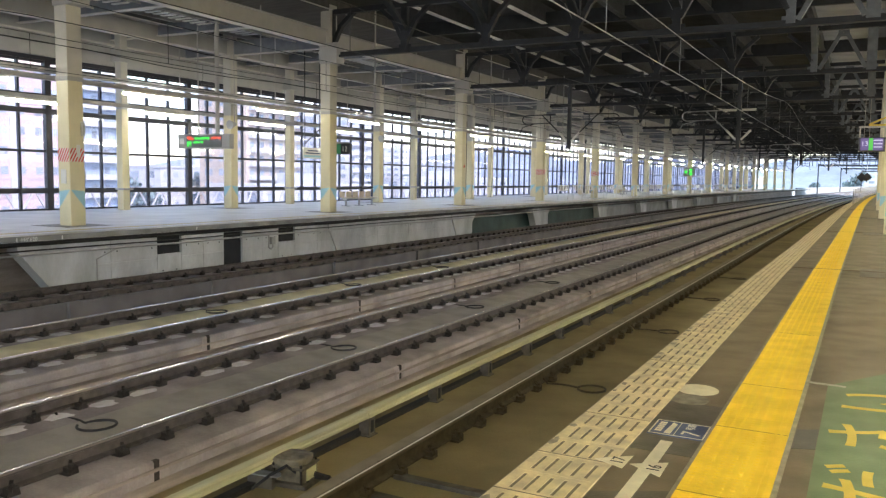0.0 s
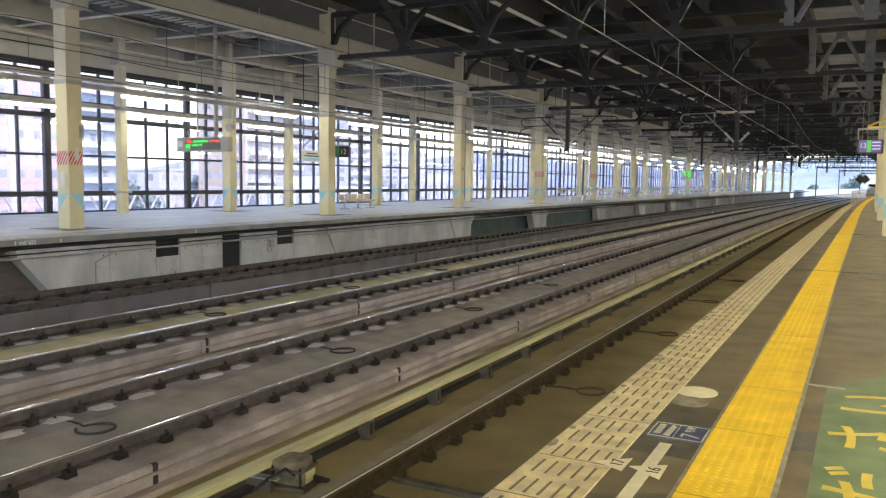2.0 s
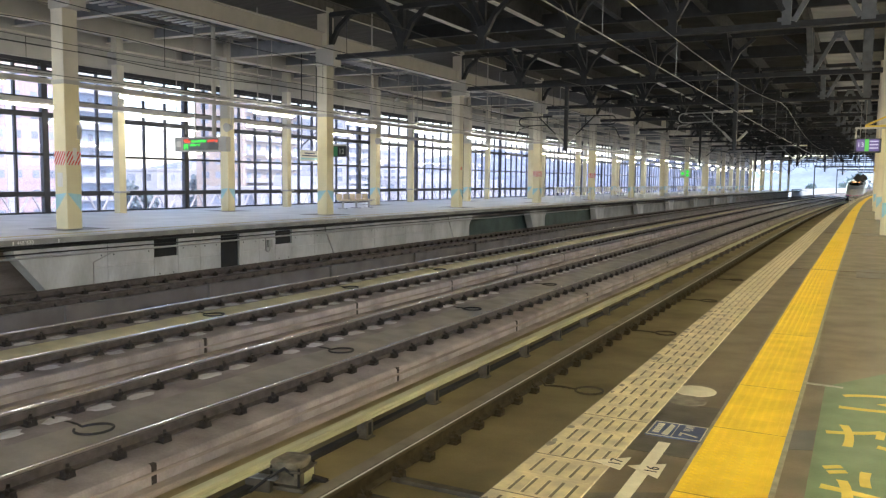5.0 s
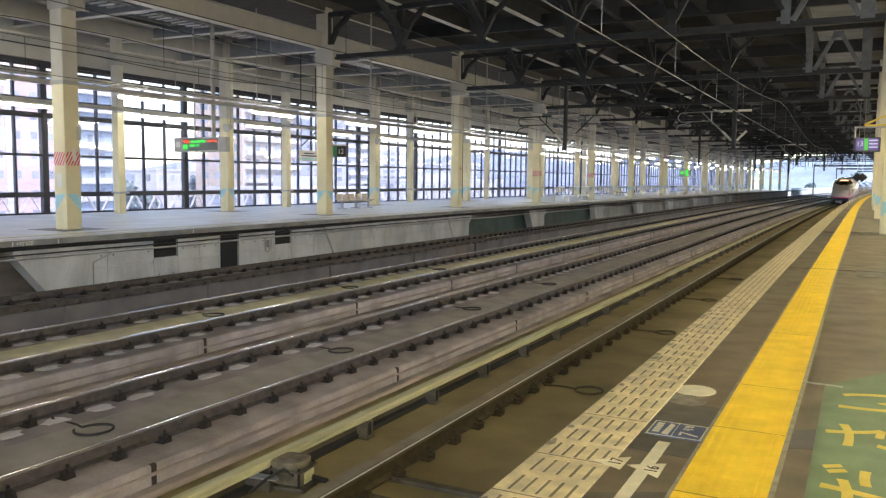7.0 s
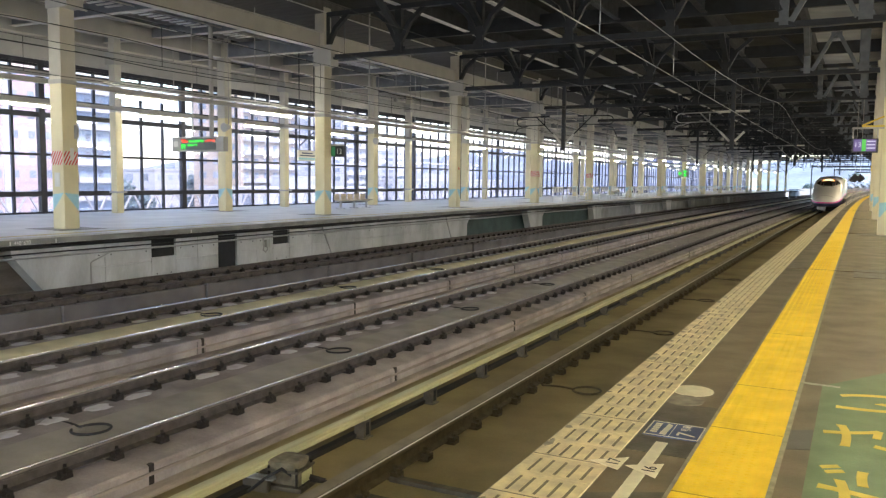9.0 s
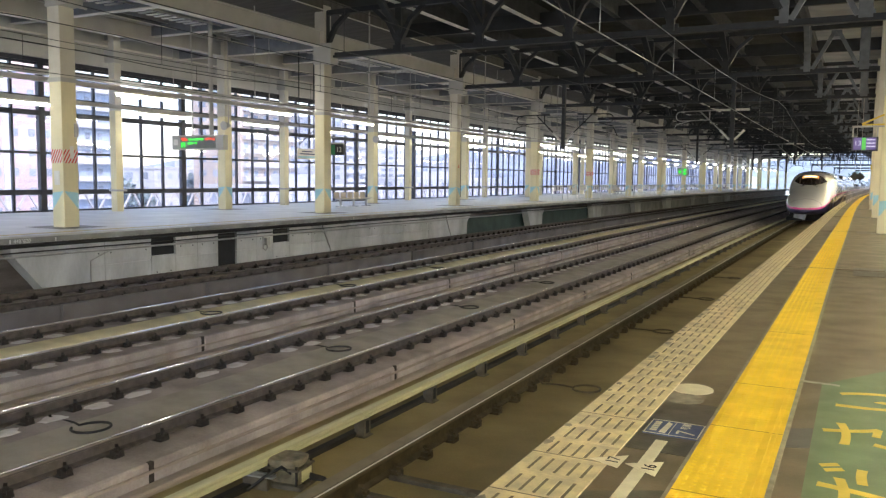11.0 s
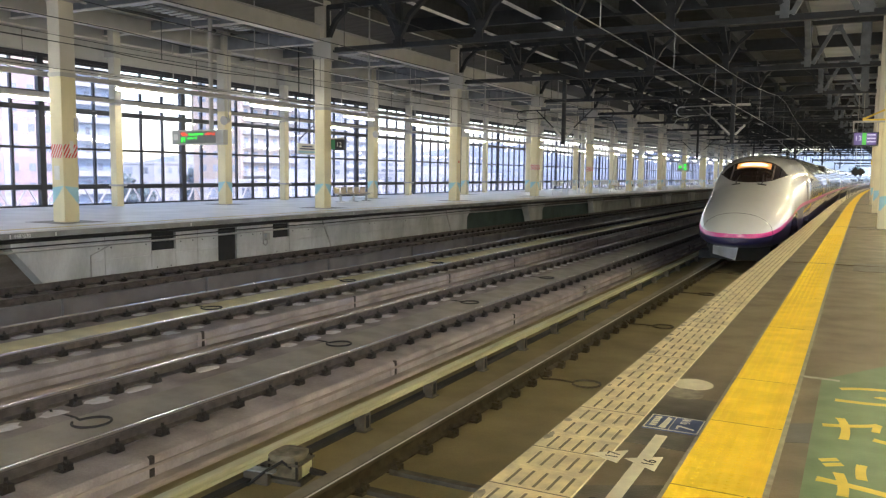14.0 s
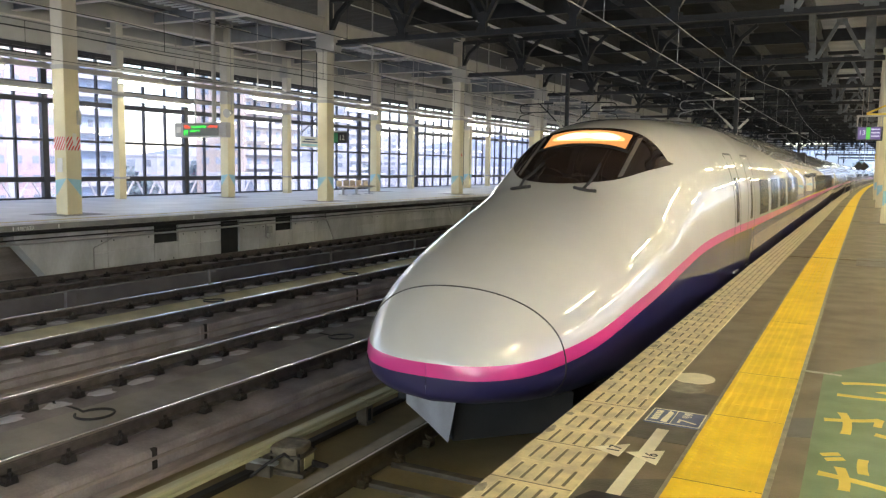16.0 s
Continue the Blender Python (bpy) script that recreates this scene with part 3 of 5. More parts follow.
for k, yj in enumerate((2.65, 3.544, 4.153, 5.023, 6.8, 8.6, 10.4, 13.0, 15.78)):
    flat("tile_joint", [(0.002, yj - 0.005), (0.42, yj - 0.005), (0.42, yj + 0.005), (0.002, yj + 0.005)], 0.0085, M_GROUT, "", "", parent=edge, h=0.001)
for yj in (2.766, 3.96, 5.154, 6.35, 8.74, 11.1, 13.5, 15.78):
    flat("tile_joint", [(0.80, yj - 0.004), (1.22, yj - 0.004), (1.22, yj + 0.004), (0.80, yj + 0.004)], 0.0085, mat("yellow_joint", (0.34, 0.22, 0.03), 0.8), "", "", parent=ypath, h=0.0008)
M_WORN = mat("worn_tile_patch", (0.34, 0.305, 0.215), 0.7, var=0.45, scale=18)
rw = random.Random(8)
for k in range(26):
    yw, xw, r = rw.uniform(3.2, 14), rw.choice((0.02, 0.03, rw.uniform(0.05, 0.38))), rw.uniform(0.015, 0.05)
    n = rw.randint(7, 10)
    flat("worn_patch", [(max(0.001, xw + r * rw.uniform(0.5, 1.1) * math.cos(6.283 * i / n)), yw + 1.7 * r * rw.uniform(0.5, 1.2) * math.sin(6.283 * i / n)) for i in range(n)], 0.0088, M_WORN, "grey worn patch", "", parent=edge, h=0.0006)

# repair patches and joints in the asphalt
M_PATCH = mat("dark_patch", (0.11, 0.098, 0.07), 0.45, var=0.3, scale=6)
flat("repair_patch", [(0.425, 4.50), (0.792, 4.50), (0.792, 5.62), (0.425, 5.62)], -0.0035, M_PATCH, "dark smooth repair patch in the platform", "floor patch", "floor patches")
flat("repair_patch", [(0.425, 2.6), (0.79, 2.6), (0.79, 3.95), (0.425, 3.75)], -0.0035, M_PATCH, "dark smooth repair patch in the platform", "floor patch", "floor patches")
flat("repair_patch", [(1.25, 4.95), (1.375, 5.0), (1.375, 5.42), (1.25, 5.35)], -0.0035, mat("grey_patch", (0.13, 0.125, 0.11), 0.5, var=0.3), "grey repair patch beside the yellow path", "floor patch", "floor patches")
for y in (15.75, 28.2, 40.6, 53.1):
    flat("floor_joint", [(0.43, y), (11, y), (11, y + 0.035), (0.43, y + 0.035)], -0.0035, M_GROUT, "dark expansion joint across the platform", "floor joint", "floor joints", h=0.012)
flat("drain_cover", [(1.72, 15.3), (2.4, 15.3), (2.4, 16.1), (1.72, 16.1)], -0.003, M_PATCH, "dark metal cover plate set in the platform", "cover plate")
for x, y, w in ((1.15, 6.68, 0.25),):
    flat("tape_scrap", [(x + 0.1, y), (x + 0.1 + w, y - 0.03), (x + 0.1 + w, y + 0.03), (x + 0.1, y + 0.05)], -0.003, mat("pale_tape", (0.5, 0.5, 0.42), 0.6, var=0.4, scale=20), "worn scrap of pale tape on the floor", "tape", "tape scraps")
# round covers
for (x, y, r), m, lab in (((0.54, 6.02, 0.145), M_WPAINT, "cream painted round floor cover"), ((0.535, 5.72, 0.13), mat("worn_round", (0.27, 0.25, 0.18), 0.6, var=0.4, scale=12), "worn round mark on the platform")):
    flat("floor_cover", [(x + r * math.cos(a * math.pi / 16), y + r * 1.12 * math.sin(a * math.pi / 16)) for a in range(32)], -0.003, m, lab, "floor cover", "round floor covers")

# car position plate
plate = flat("position_plate", [(0.455, 4.81), (0.785, 4.81), (0.785, 5.11), (0.455, 5.11)], -0.002, M_NAVY, "navy floor plate with car number seven", "floor sign", h=0.008)
for i, p in enumerate(([(0.458, 4.813), (0.782, 4.813), (0.782, 4.821), (0.458, 4.821)], [(0.458, 5.099), (0.782, 5.099), (0.782, 5.107), (0.458, 5.107)], [(0.458, 4.821), (0.466, 4.821), (0.466, 5.099), (0.458, 5.099)], [(0.774, 4.821), (0.782, 4.821), (0.782, 5.099), (0.774, 5.099)], [(0.606, 4.821), (0.61, 4.821), (0.61, 5.099), (0.606, 5.099)])):
    flat("border", p, 0.006, M_WPAINT, "cream border line", "", parent=plate, h=0.0015)
for i in range(5):
    flat("bar_mark", [(0.485, 4.87 + 0.042 * i), (0.525, 4.87 + 0.042 * i), (0.525, 4.9 + 0.042 * i), (0.485, 4.9 + 0.042 * i)], 0.006, M_WPAINT, "pale lettering bar", "", parent=plate, h=0.0015)
flat("train_mark", [(0.545, 4.85), (0.585, 4.84), (0.59, 5.05), (0.56, 5.085), (0.555, 5.0)], 0.006, M_WPAINT, "cream train shape", "", parent=plate, h=0.0015)
text("7", 0.16, pose(0.752, 4.86, 0.0065, 0, 0, 90), M_WPAINT, plate)
text("号車", 0.062, pose(0.70, 4.97, 0.0065, 0, 0, 90), M_WPAINT, plate)

# boarding marks painted on the floor
mark = flat("boarding_mark", [(0.562, 2.9), (0.632, 2.9), (0.63, 4.715), (0.56, 4.715)], -0.003, M_WPAINT, "cream painted boarding line with arrow heads", "floor marking")
flat("arrow_sixteen", [(0.505, 4.22), (0.69, 4.105), (0.685, 4.34)], -0.0005, M_WPAINT, "cream arrow head", "", parent=mark)
flat("arrow_seventeen", [(0.322, 4.18), (0.492, 4.105), (0.497, 4.325)], 0.0095, M_WPAINT, "cream arrow head", "", parent=mark)
flat("line_end", [(0.45, 3.5), (0.86, 3.5), (0.80, 3.62), (0.5, 3.62)], -0.0005, M_BLACK, "black plate end", "", parent=mark)
text("16", 0.10, pose(0.668, 4.165, 0.003, 0, 0, 90), M_BLACK, mark)
text("17", 0.10, pose(0.475, 4.16, 0.0135, 0, 0, 90), M_BLACK, mark)

# green painted notice
green = flat("floor_notice", [(1.378, 1.0), (2.55, 1.0), (2.55, 6.65), (1.95, 7.62), (1.378, 6.66)], -0.0035, M_GREEN, "green floor notice with yellow lettering", "floor sign")
for s, y in (("い", 5.97), ("さ", 5.07), ("だ", 4.18), ("く", 3.32)):
    text(s, 0.92, pose(1.9, y, 0.0005, 0, 0, 90) @ Matrix.Diagonal((0.7, 0.64, 1, 1)), M_YPAINT, green, bold=0.006)
# ---- fence along the platform edge, far along ----
fence = empty("platform_fence", "grey-brown metal platform fence beside the edge", "fence")
y = 66.0
M_FENCE = mat("fence_paint", (0.42, 0.39, 0.36), 0.5, var=0.2)
M_FENCE_D = mat("fence_panel", (0.30, 0.28, 0.26), 0.5, var=0.25)
while y < 148:
    o = C(y) + widen(y) + 0.38
    post = part("post", bar(bmesh.new(), (o, y, 0), (o, y, 1.15), 0.06, 0.06), M_FENCE, fence)
    part("foot_plate", bx(o - 0.09, o + 0.09, y - 0.09, y + 0.09, -0.004, 0.02), M_FENCE_D, post)
    y += 4.1
for z in (0.6, 1.12):
    part("rail_bar", sweep(rect(0.367, 0.393, z, z + 0.026), 66, 148, edge=True), M_FENCE, fence)

# ---- wall below the far platform ----
WXF = -16.55
wall = empty("platform_wall", "grey board-marked concrete wall under the far platform", "wall", kind="structure")
cuts = [(16.72, 17.65, -0.82, -0.31), (19.45, 20.32, -1.8, -0.33), (22.16, 23.07, -0.8, -0.32)]
edges = [13.3, 15.1, 16.72, 17.65, 18.55, 19.45, 20.32, 21.3, 22.16, 23.07, 24.4, 26.0, 28.6, 31.2, 33.6, 36.4]
M_FORM = mat("formwork_concrete", (0.56, 0.575, 0.59), 0.8, var=0.3, scale=1.1, fine=14, rand=0.12, c2=(0.36, 0.37, 0.38), stretch=(1, 1, 0.45))
for a, b in zip(edges, edges[1:]):
    cut = [c for c in cuts if abs(c[0] - a) < 0.01]
    spans = [(-1.8, -0.3)] if not cut else [(-1.8, cut[0][2]), (cut[0][3], -0.3)]
    for z0, z1 in spans:
        for u0, u1 in ([(z0, z1)] if z1 - z0 < 1.2 else [(z0, -0.93), (-0.93, z1)]):
            if u1 - u0 > 0.02:
                pn = part("panel", bx(WXF - 0.3, WXF, a + 0.005, b - 0.005, u0 + 0.004, u1 - 0.004), M_FORM, wall)
                if b - a > 0.85 and u1 - u0 > 0.5:
                    for yy in (a + 0.2, b - 0.2):
                        part("tie_hole", bar(bmesh.new(), (WXF - 0.01, yy, (u0 + u1) / 2), (WXF + 0.003, yy, (u0 + u1) / 2), 0.022, n=8), M_DARKIN, pn)
    if cut:
        # black plate close behind the face stands for the shaded depth
        part("opening_back", bx(WXF - 0.12, WXF - 0.08, a - 0.02, b + 0.02, cut[0][2] - 0.02, cut[0][3] + 0.02), M_DARKIN, wall, "wall opening, its shade drawn as a black plate")
for a, b, top in ((13.3, 14.58, 0.6), (25.7, 27.2, 0.4), (36.0, 37.7, 0.4), (46.9, 48.9, 0.4), (60.2, 62.0, 0.4), (72.6, 74.4, 0.4), (85, 86.8, 0.4), (97.5, 99.3, 0.4), (110, 111.8, 0.4), (122, 124, 0.4)):
    bm = bmesh.new()
    pts = [(a, -1.8), (b, -1.8), (b, -0.75), (b + min(top, 0.4), -0.42), (b + min(top, 0.4), -0.3), (a - top * 1.6, -0.3), (a - top * 1.6, -0.42), (a, -1.5)]
    f = [[bm.verts.new((WXF + dx + C(a), y, z)) for y, z in pts] for dx in (0.05, -0.35)]
    bm.faces.new(f[0])
    bm.faces.new(f[1][::-1])
    for i in range(len(pts)):
        j = (i + 1) % len(pts)
        bm.faces.new((f[0][i], f[0][j], f[1][j], f[1][i]))
    bmesh.ops.recalc_face_normals(bm, faces=bm.faces)
    part("pier", bm, M_FORM, wall, "pale concrete pier with splayed head")
part("back_wall", sweep(rect(-18.4, -18.2, -1.8, -0.14), Y0, 200), M_CONC_D, wall, "dark back of the recess")
part("net", sweep(rect(-17.1, -17.08, -1.8, -0.52), 37.0, 60.3), M_TEAL, wall, "dark teal netting in the recess")
part("pale_infill", sweep(rect(-17.3, -17.1, -1.8, -0.55), 60.6, 130), M_CONC, wall)
for z, r, m in ((-0.50, 0.03, M_GREY), (-0.40, 0.02, M_BLACK), (-0.27, 0.025, M_BLACK)):
    x = WXF + 0.2
    tube([(x + C(y), y, z + 0.01 * math.sin(y * 1.7)) for y in [Y0 + 2.5 * k for k in range(70)]], r, m, "conduit", "thin conduit pipe along the platform wall", "conduit", "conduits")
tube([(WXF + 0.07, 21.55, -0.5), (WXF + 0.08, 21.55, -0.95), (WXF + 0.09, 21.65, -1.02), (WXF + 0.09, 21.75, -0.95), (WXF + 0.08, 21.78, -0.62)], 0.022, M_GREY, "conduit", "grey looped conduit on the platform wall", "conduit", "conduits")
jb = part("junction_box", bx(WXF + 0.0, WXF + 0.12, 21.68, 21.86, -0.85, -0.6, bevel=0.01), M_GREY)
tagged(jb, "small grey junction box on the platform wall", "junction box")
tube([(WXF + 0.03, 14.62, -1.5), (WXF + 0.03, 14.62, -0.78), (WXF + 0.05, 15.3, -0.52)], 0.015, M_GREY, "conduit", "grey thin conduit on the pier", "conduit", "conduits")
tube([(WXF + 0.03, 25.55, -1.5), (WXF + 0.03, 25.55, -0.7), (WXF + 0.05, 24.6, -0.45)], 0.02, M_GREY, "conduit", "grey thin conduit on the pier", "conduit", "conduits")
text("448°620", 0.13, pose(-15.882, 12.0, -0.115, 90, 0, 90), M_WHITE, far_platform, label="white painted distance mark")
for y in (11.9, 13.1, 17.6, 26.2):
    tagged(part("edge_mark", bx(-15.886, -15.88, y, y + 0.03, -0.12, -0.03), M_WHITE), "white painted tick on the platform edge", "edge mark", "edge marks")
for k in range(26):
    y = 2 + 6.22 * k
    tagged(part("edge_joint", bx(-15.91 + C(y), -15.89 + C(y), y, y + 0.025, -0.135, 0.008), M_GROUT, far_platform), kind="structure")

# ---- columns ----


def quad(pts, material, parent, name, label=""):
    bm = bmesh.new()
    bm.faces.new([bm.verts.new(p) for p in pts])
    g = bmesh.ops.extrude_face_region(bm, geom=bm.faces[:])["geom"]
    c = sum((Vector(p) for p in pts), Vector()) / len(pts)
    d = Vector((c.x, c.y, 0))
    d = Vector((math.copysign(1, d.x), 0, 0)) if abs(d.x) > abs(d.y) else Vector((0, math.copysign(1, d.y), 0))
    bmesh.ops.translate(bm, verts=[v for v in g if isinstance(v, bmesh.types.BMVert)], vec=d * 0.004)
    bmesh.ops.recalc_face_normals(bm, faces=bm.faces)
    return part(name, bm, material, parent, label)


def column(w, top=8.55, cap=True):
    col = empty("column", "cream painted steel column with a pale blue band", "column", "platform columns")
    part("shaft", box(bmesh.new(), -w, w, -w, w, 0, 4.15, 0.025), M_CREAM, col)
    part("upper_shaft", box(bmesh.new(), -w, w, -w, w, 4.152, top, 0.025), M_COLUP, col, "beige upper shaft")
    part("base_patch", bx(-w - 0.55, w + 0.55, -w - 0.5, w + 0.5, 0.0, 0.004), M_PATCH, col, "dark patch round the foot")
    e = w + 0.001
    quad([(e, -w + 0.02, 1.03), (e, w - 0.02, 0.98), (e, w - 0.02, 0.5), (e, -w + 0.04, 1.0)], M_BLUE, col, "band", "pale blue painted band")
    quad([(-w + 0.02, -e, 0.98), (w - 0.02, -e, 1.03), (-w + 0.06, -e, 0.55), (-w + 0.02, -e, 0.55)], M_BLUE, col, "band", "pale blue painted band")
    if cap:
        part("bracket_plate", bx(-w - 0.05, w + 0.35, -w - 0.03, w + 0.03, 6.15, 7.0, bevel=0.02), M_BEIGE, col)
        part("collar", bx(-w - 0.02, w + 0.02, -w - 0.02, w + 0.02, 4.08, 4.2, bevel=0.01), M_BEIGE, col)
    return col


front0, back0 = column(0.245), column(0.22, 8.1, False)
near0 = column(0.2, 8.6, False)
COLS = {}
for k, y in enumerate(COL_Y):
    for src, x in ((front0, FX), (back0, BX), (near0, NX)):
        if (y < -12) or (x != NX and y > 206) or (x == NX and y < 10):
            continue
        m = pose(x + C(y), y, 0)
        if not src.get("placed"):
            src["placed"] = 1
            src.matrix_basis = m
            ob = src
        else:
            ob = copy_thing(src, m)
        COLS[(x, k)] = ob
for k, y in enumerate((23.35, 34.2, 47.4, 59.8, 72.3, 84.7, 97, 109.6, 122, 134.5, 147, 159.4, 171.8, 184.3)):
    s = empty("slim_column", "slim beige column before the window wall", "column", "slim columns", m=pose(-25.6 + C(y), y, 0))
    part("shaft", bx(-0.17, 0.17, -0.17, 0.17, 0, 4.1, bevel=0.02), M_CREAM, s)
    part("upper_shaft", bx(-0.17, 0.17, -0.17, 0.17, 4.102, 7.9, bevel=0.02), M_COLUP, s)
    part("head", bx(-0.25, 0.3, -0.3, 0.3, 6.0, 6.5, bevel=0.03), M_BEIGE, s)
    part("bumper", bx(-0.2, 0.3, -0.25, 0.25, 0.82, 0.9, bevel=0.02), M_GREY, s)

# hazard stripes and labels on columns


def clip_u(pts, lo, hi):
    """Cuts a polygon of (u, z) to lo <= u <= hi."""
    for lim, sg in ((lo, 1), (hi, -1)):
        out = []
        for (u0, z0), (u1, z1) in zip(pts, pts[1:] + pts[:1]):
            a, b = sg * (u0 - lim), sg * (u1 - lim)
            if a >= 0:
                out.append((u0, z0))
            if a * b < 0:
                f = a / (a - b)
                out.append((lim, z0 + (z1 - z0) * f))
        pts = out
        if not pts:
            break
    return pts


for k in (3, 6, 7):
    col = COLS[(FX, k)]
    e = 0.25
    for face in (0, 1):
        f = (lambda u, z: (e, u, z)) if face == 0 else (lambda u, z: (u, -e, z))
        quad([f(-0.23, 1.82), f(0.23, 1.82), f(0.23, 2.2), f(-0.23, 2.2)], M_WHITE, col, "stripe_ground", "white warning sheet")
        for i in range(8):
            u = -0.49 + i * 0.1
            g = (lambda u, z: (e + 0.004, u, z)) if face == 0 else (lambda u, z: (u, -e - 0.004, z))
            s = 1 if face == 0 else -1
            a = clip_u([(u, 1.82), (u + 0.05, 1.82), (u + 0.27, 2.2), (u + 0.22, 2.2)], -0.23, 0.23)
            if len(a) > 2:
                quad([g(p, z) for p, z in a], M_RED, col, "stripe", "red diagonal stripe")
    if k == 3:
        part("notice", bx(0.252, 0.262, -0.02, 0.1, 1.95, 2.3), M_WHITE, col, "white notice sheet")
        part("notice", bx(-0.12, 0.1, -0.262, -0.25, 1.2, 1.6), M_WHITE, col, "white notice sheet")
        part("call_box", bx(0.245, 0.335, 0.13, 0.23, 2.55, 2.95, bevel=0.015), M_BEIGE, col, "beige wall telephone box")
        part("switch_box", bx(0.1, 0.2, 0.245, 0.315, 1.3, 1.6, bevel=0.01), M_GREY, col)
for k in (5,):
    col = COLS[(FX, k)]
    quad([(0.25, -0.1, 2.1), (0.25, 0.1, 2.1), (0.25, 0.0, 2.3)], M_RED, col, "warning_mark", "small orange triangle mark")

# ---- glazed wall ----


def glazed(xw, y0, y1, name, label, solid=False):
    gw = empty(name, label, "window wall", kind="structure")
    for z0, z1, d in ((0.0, 0.07, 0.07), (0.68, 0.88, 0.09), (2.28, 2.38, 0.06), (3.78, 3.98, 0.09), (4.42, 4.56, 0.06), (5.5, 5.64, 0.06), (5.84, 6.12, 0.09)):
        part("transom", sweep(rect(xw - d, xw + d, z0, z1), y0, y1), M_FRAME, gw)
    thick = mesh_of("post", box(bmesh.new(), -0.11, 0.11, -0.13, 0.13, 0, 6.1, 0.015), M_FRAME)
    thin = mesh_of("mullion", box(bmesh.new(), -0.065, 0.065, -0.042, 0.042, 0, 6.0), M_FRAME)
    k0 = math.ceil((y0 - 21.1) / 1.244)
    for k in range(k0, int((y1 - 21.1) / 1.244) + 1):
        y = 21.1 + 1.244 * k
        piece("post" if k % 6 == 0 else "mullion", thick if k % 6 == 0 else thin, gw, xw + C(y), y)
    for z0, z1 in ((0.07, 0.68), (0.88, 2.28), (2.38, 3.78), (3.98, 4.42), (4.56, 5.5)):
        if solid and z0 < 2.3:
            part("panel", sweep(rect(xw - 0.03, xw + 0.03, z0, z1), y0, y1), M_COLUP, gw, "beige wall panel")
            continue
        g = part("pane", sweep(rect(xw - 0.006, xw + 0.006, z0, z1), y0, y1), M_GLASS, gw)
        g.visible_shadow = False
    part("louvre", sweep(rect(xw - 0.03, xw + 0.03, 5.74, 5.84), y0, y1), M_FRAME, gw)
    return gw


glazed(WX, Y0, 205, "window_wall_far", "dark framed glazed wall of the far platform")
glazed(11.6, Y0, 145, "window_wall_near", "dark framed wall of the near platform, glazed above beige panels", True)
tagged(part("wall_upper", sweep(rect(WX - 0.2, WX + 0.02, 6.12, 8.2), Y0, 205), M_GREY), "grey panel above the far windows", "wall", kind="structure")
tagged(part("wall_upper_near", sweep(rect(11.5, 11.7, 6.12, 8.3), Y0, 190), M_GREY), "grey panel above the near windows", "wall", kind="structure")

# ---- far platform furniture ----


def bench():
    b = empty("bench", "row of tan moulded seats on a steel beam", "bench", "platform benches")
    part("beam", bx(-0.04, 0.04, 0, 3.0, 0.34, 0.4), M_GREY, b)
    for i in range(3):
        bm = bmesh.new()
        y = 0.3 + 1.2 * i
        box(bm, -0.05, 0.05, y - 0.03, y + 0.03, 0.03, 0.36)
        box(bm, -0.28, 0.28, y - 0.04, y + 0.04, 0, 0.035, 0.01)
        part("leg", bm, M_GREY, b)
    for i in range(5):
        bm = bmesh.new()
        y = 0.1 + 0.6 * i
        box(bm, -0.2, 0.26, y, y + 0.46, 0.40, 0.45, 0.03)
        box(bm, -0.26, -0.19, y, y + 0.46, 0.43, 0.74, 0.03, Matrix.Translation((-0.04, 0, 0)) @ Matrix.Shear("XY", 4, (0, 0)))
        part("seat", bm, M_WOOD, b)
    return b


bn = bench()
bn.matrix_basis = pose(-21.8, 33.6, 0)
for y in (84.0,):
    copy_thing(bn, pose(-21.8 + C(y), y, 0))


def barrier():
    b = empty("barrier", "pale steel tube queue barrier on the platform", "barrier", "platform barriers")
    part("frame", bar(bar(bar(bmesh.new(), (0, 0, 0), (0, 0, 1.05), 0.035, n=8), (0, 2.2, 0), (0, 2.2, 1.05), 0.035, n=8), (0, -0.03, 1.05), (0, 2.23, 1.05), 0.035, n=8), M_WHITE, b)
    for z in (0.35, 0.7):
        part("rail", bar(bmesh.new(), (0, 0, z), (0, 2.2, z), 0.022, n=6), M_WHITE, b)
    for i in range(3):
        part("panel", bx(-0.015, 0.015, 0.35 + 0.6 * i, 0.7 + 0.6 * i, 0.72, 1.0, bevel=0.01), M_WHITE, b)
    return b


br = barrier()
br.matrix_basis = pose(-18.4 + C(56), 56, 0)
for k in range(26):
    y = 59.5 + 2.9 * k
    if k % 7 != 5:
        copy_thing(br, pose(-18.45 + C(y), y, 0))

# signs
led = empty("departure_sign", "grey hanging departure board with glowing red and green text", "sign", m=pose(-21.2, 23.5, 2.78))
part("case", bx(-1.32, 1.32, -0.13, 0.13, -0.28, 0.28, bevel=0.02), M_GREY, led)
part("screen", bx(-0.85, 0.95, -0.145, -0.128, -0.22, 0.22), mat("display_face", (0.11, 0.12, 0.125), 0.4, var=0.1), led, "dark grey display face")
random.seed(5)
for x0, x1, z0, z1, m in ((-0.82, -0.50, 0.06, 0.19, M_LEDR), (-0.42, 0.34, 0.07, 0.16, M_LEDG), (0.42, 0.86, 0.07, 0.17, M_LEDR), (-0.82, -0.62, -0.2, -0.0, M_LEDG), (-0.5, -0.02, -0.08, 0.01, M_LEDG)):
    x = x0
    while x < x1:
        w = random.uniform(0.025, 0.055)
        c, d = random.choice(((0, 1), (0, 1), (0.45, 1), (0, 0.55)))
        part("lettering", bx(x, x + w, -0.15, -0.146, z0 + (z1 - z0) * c, z0 + (z1 - z0) * d), m, led, "glowing display characters")
        x += w + 0.016
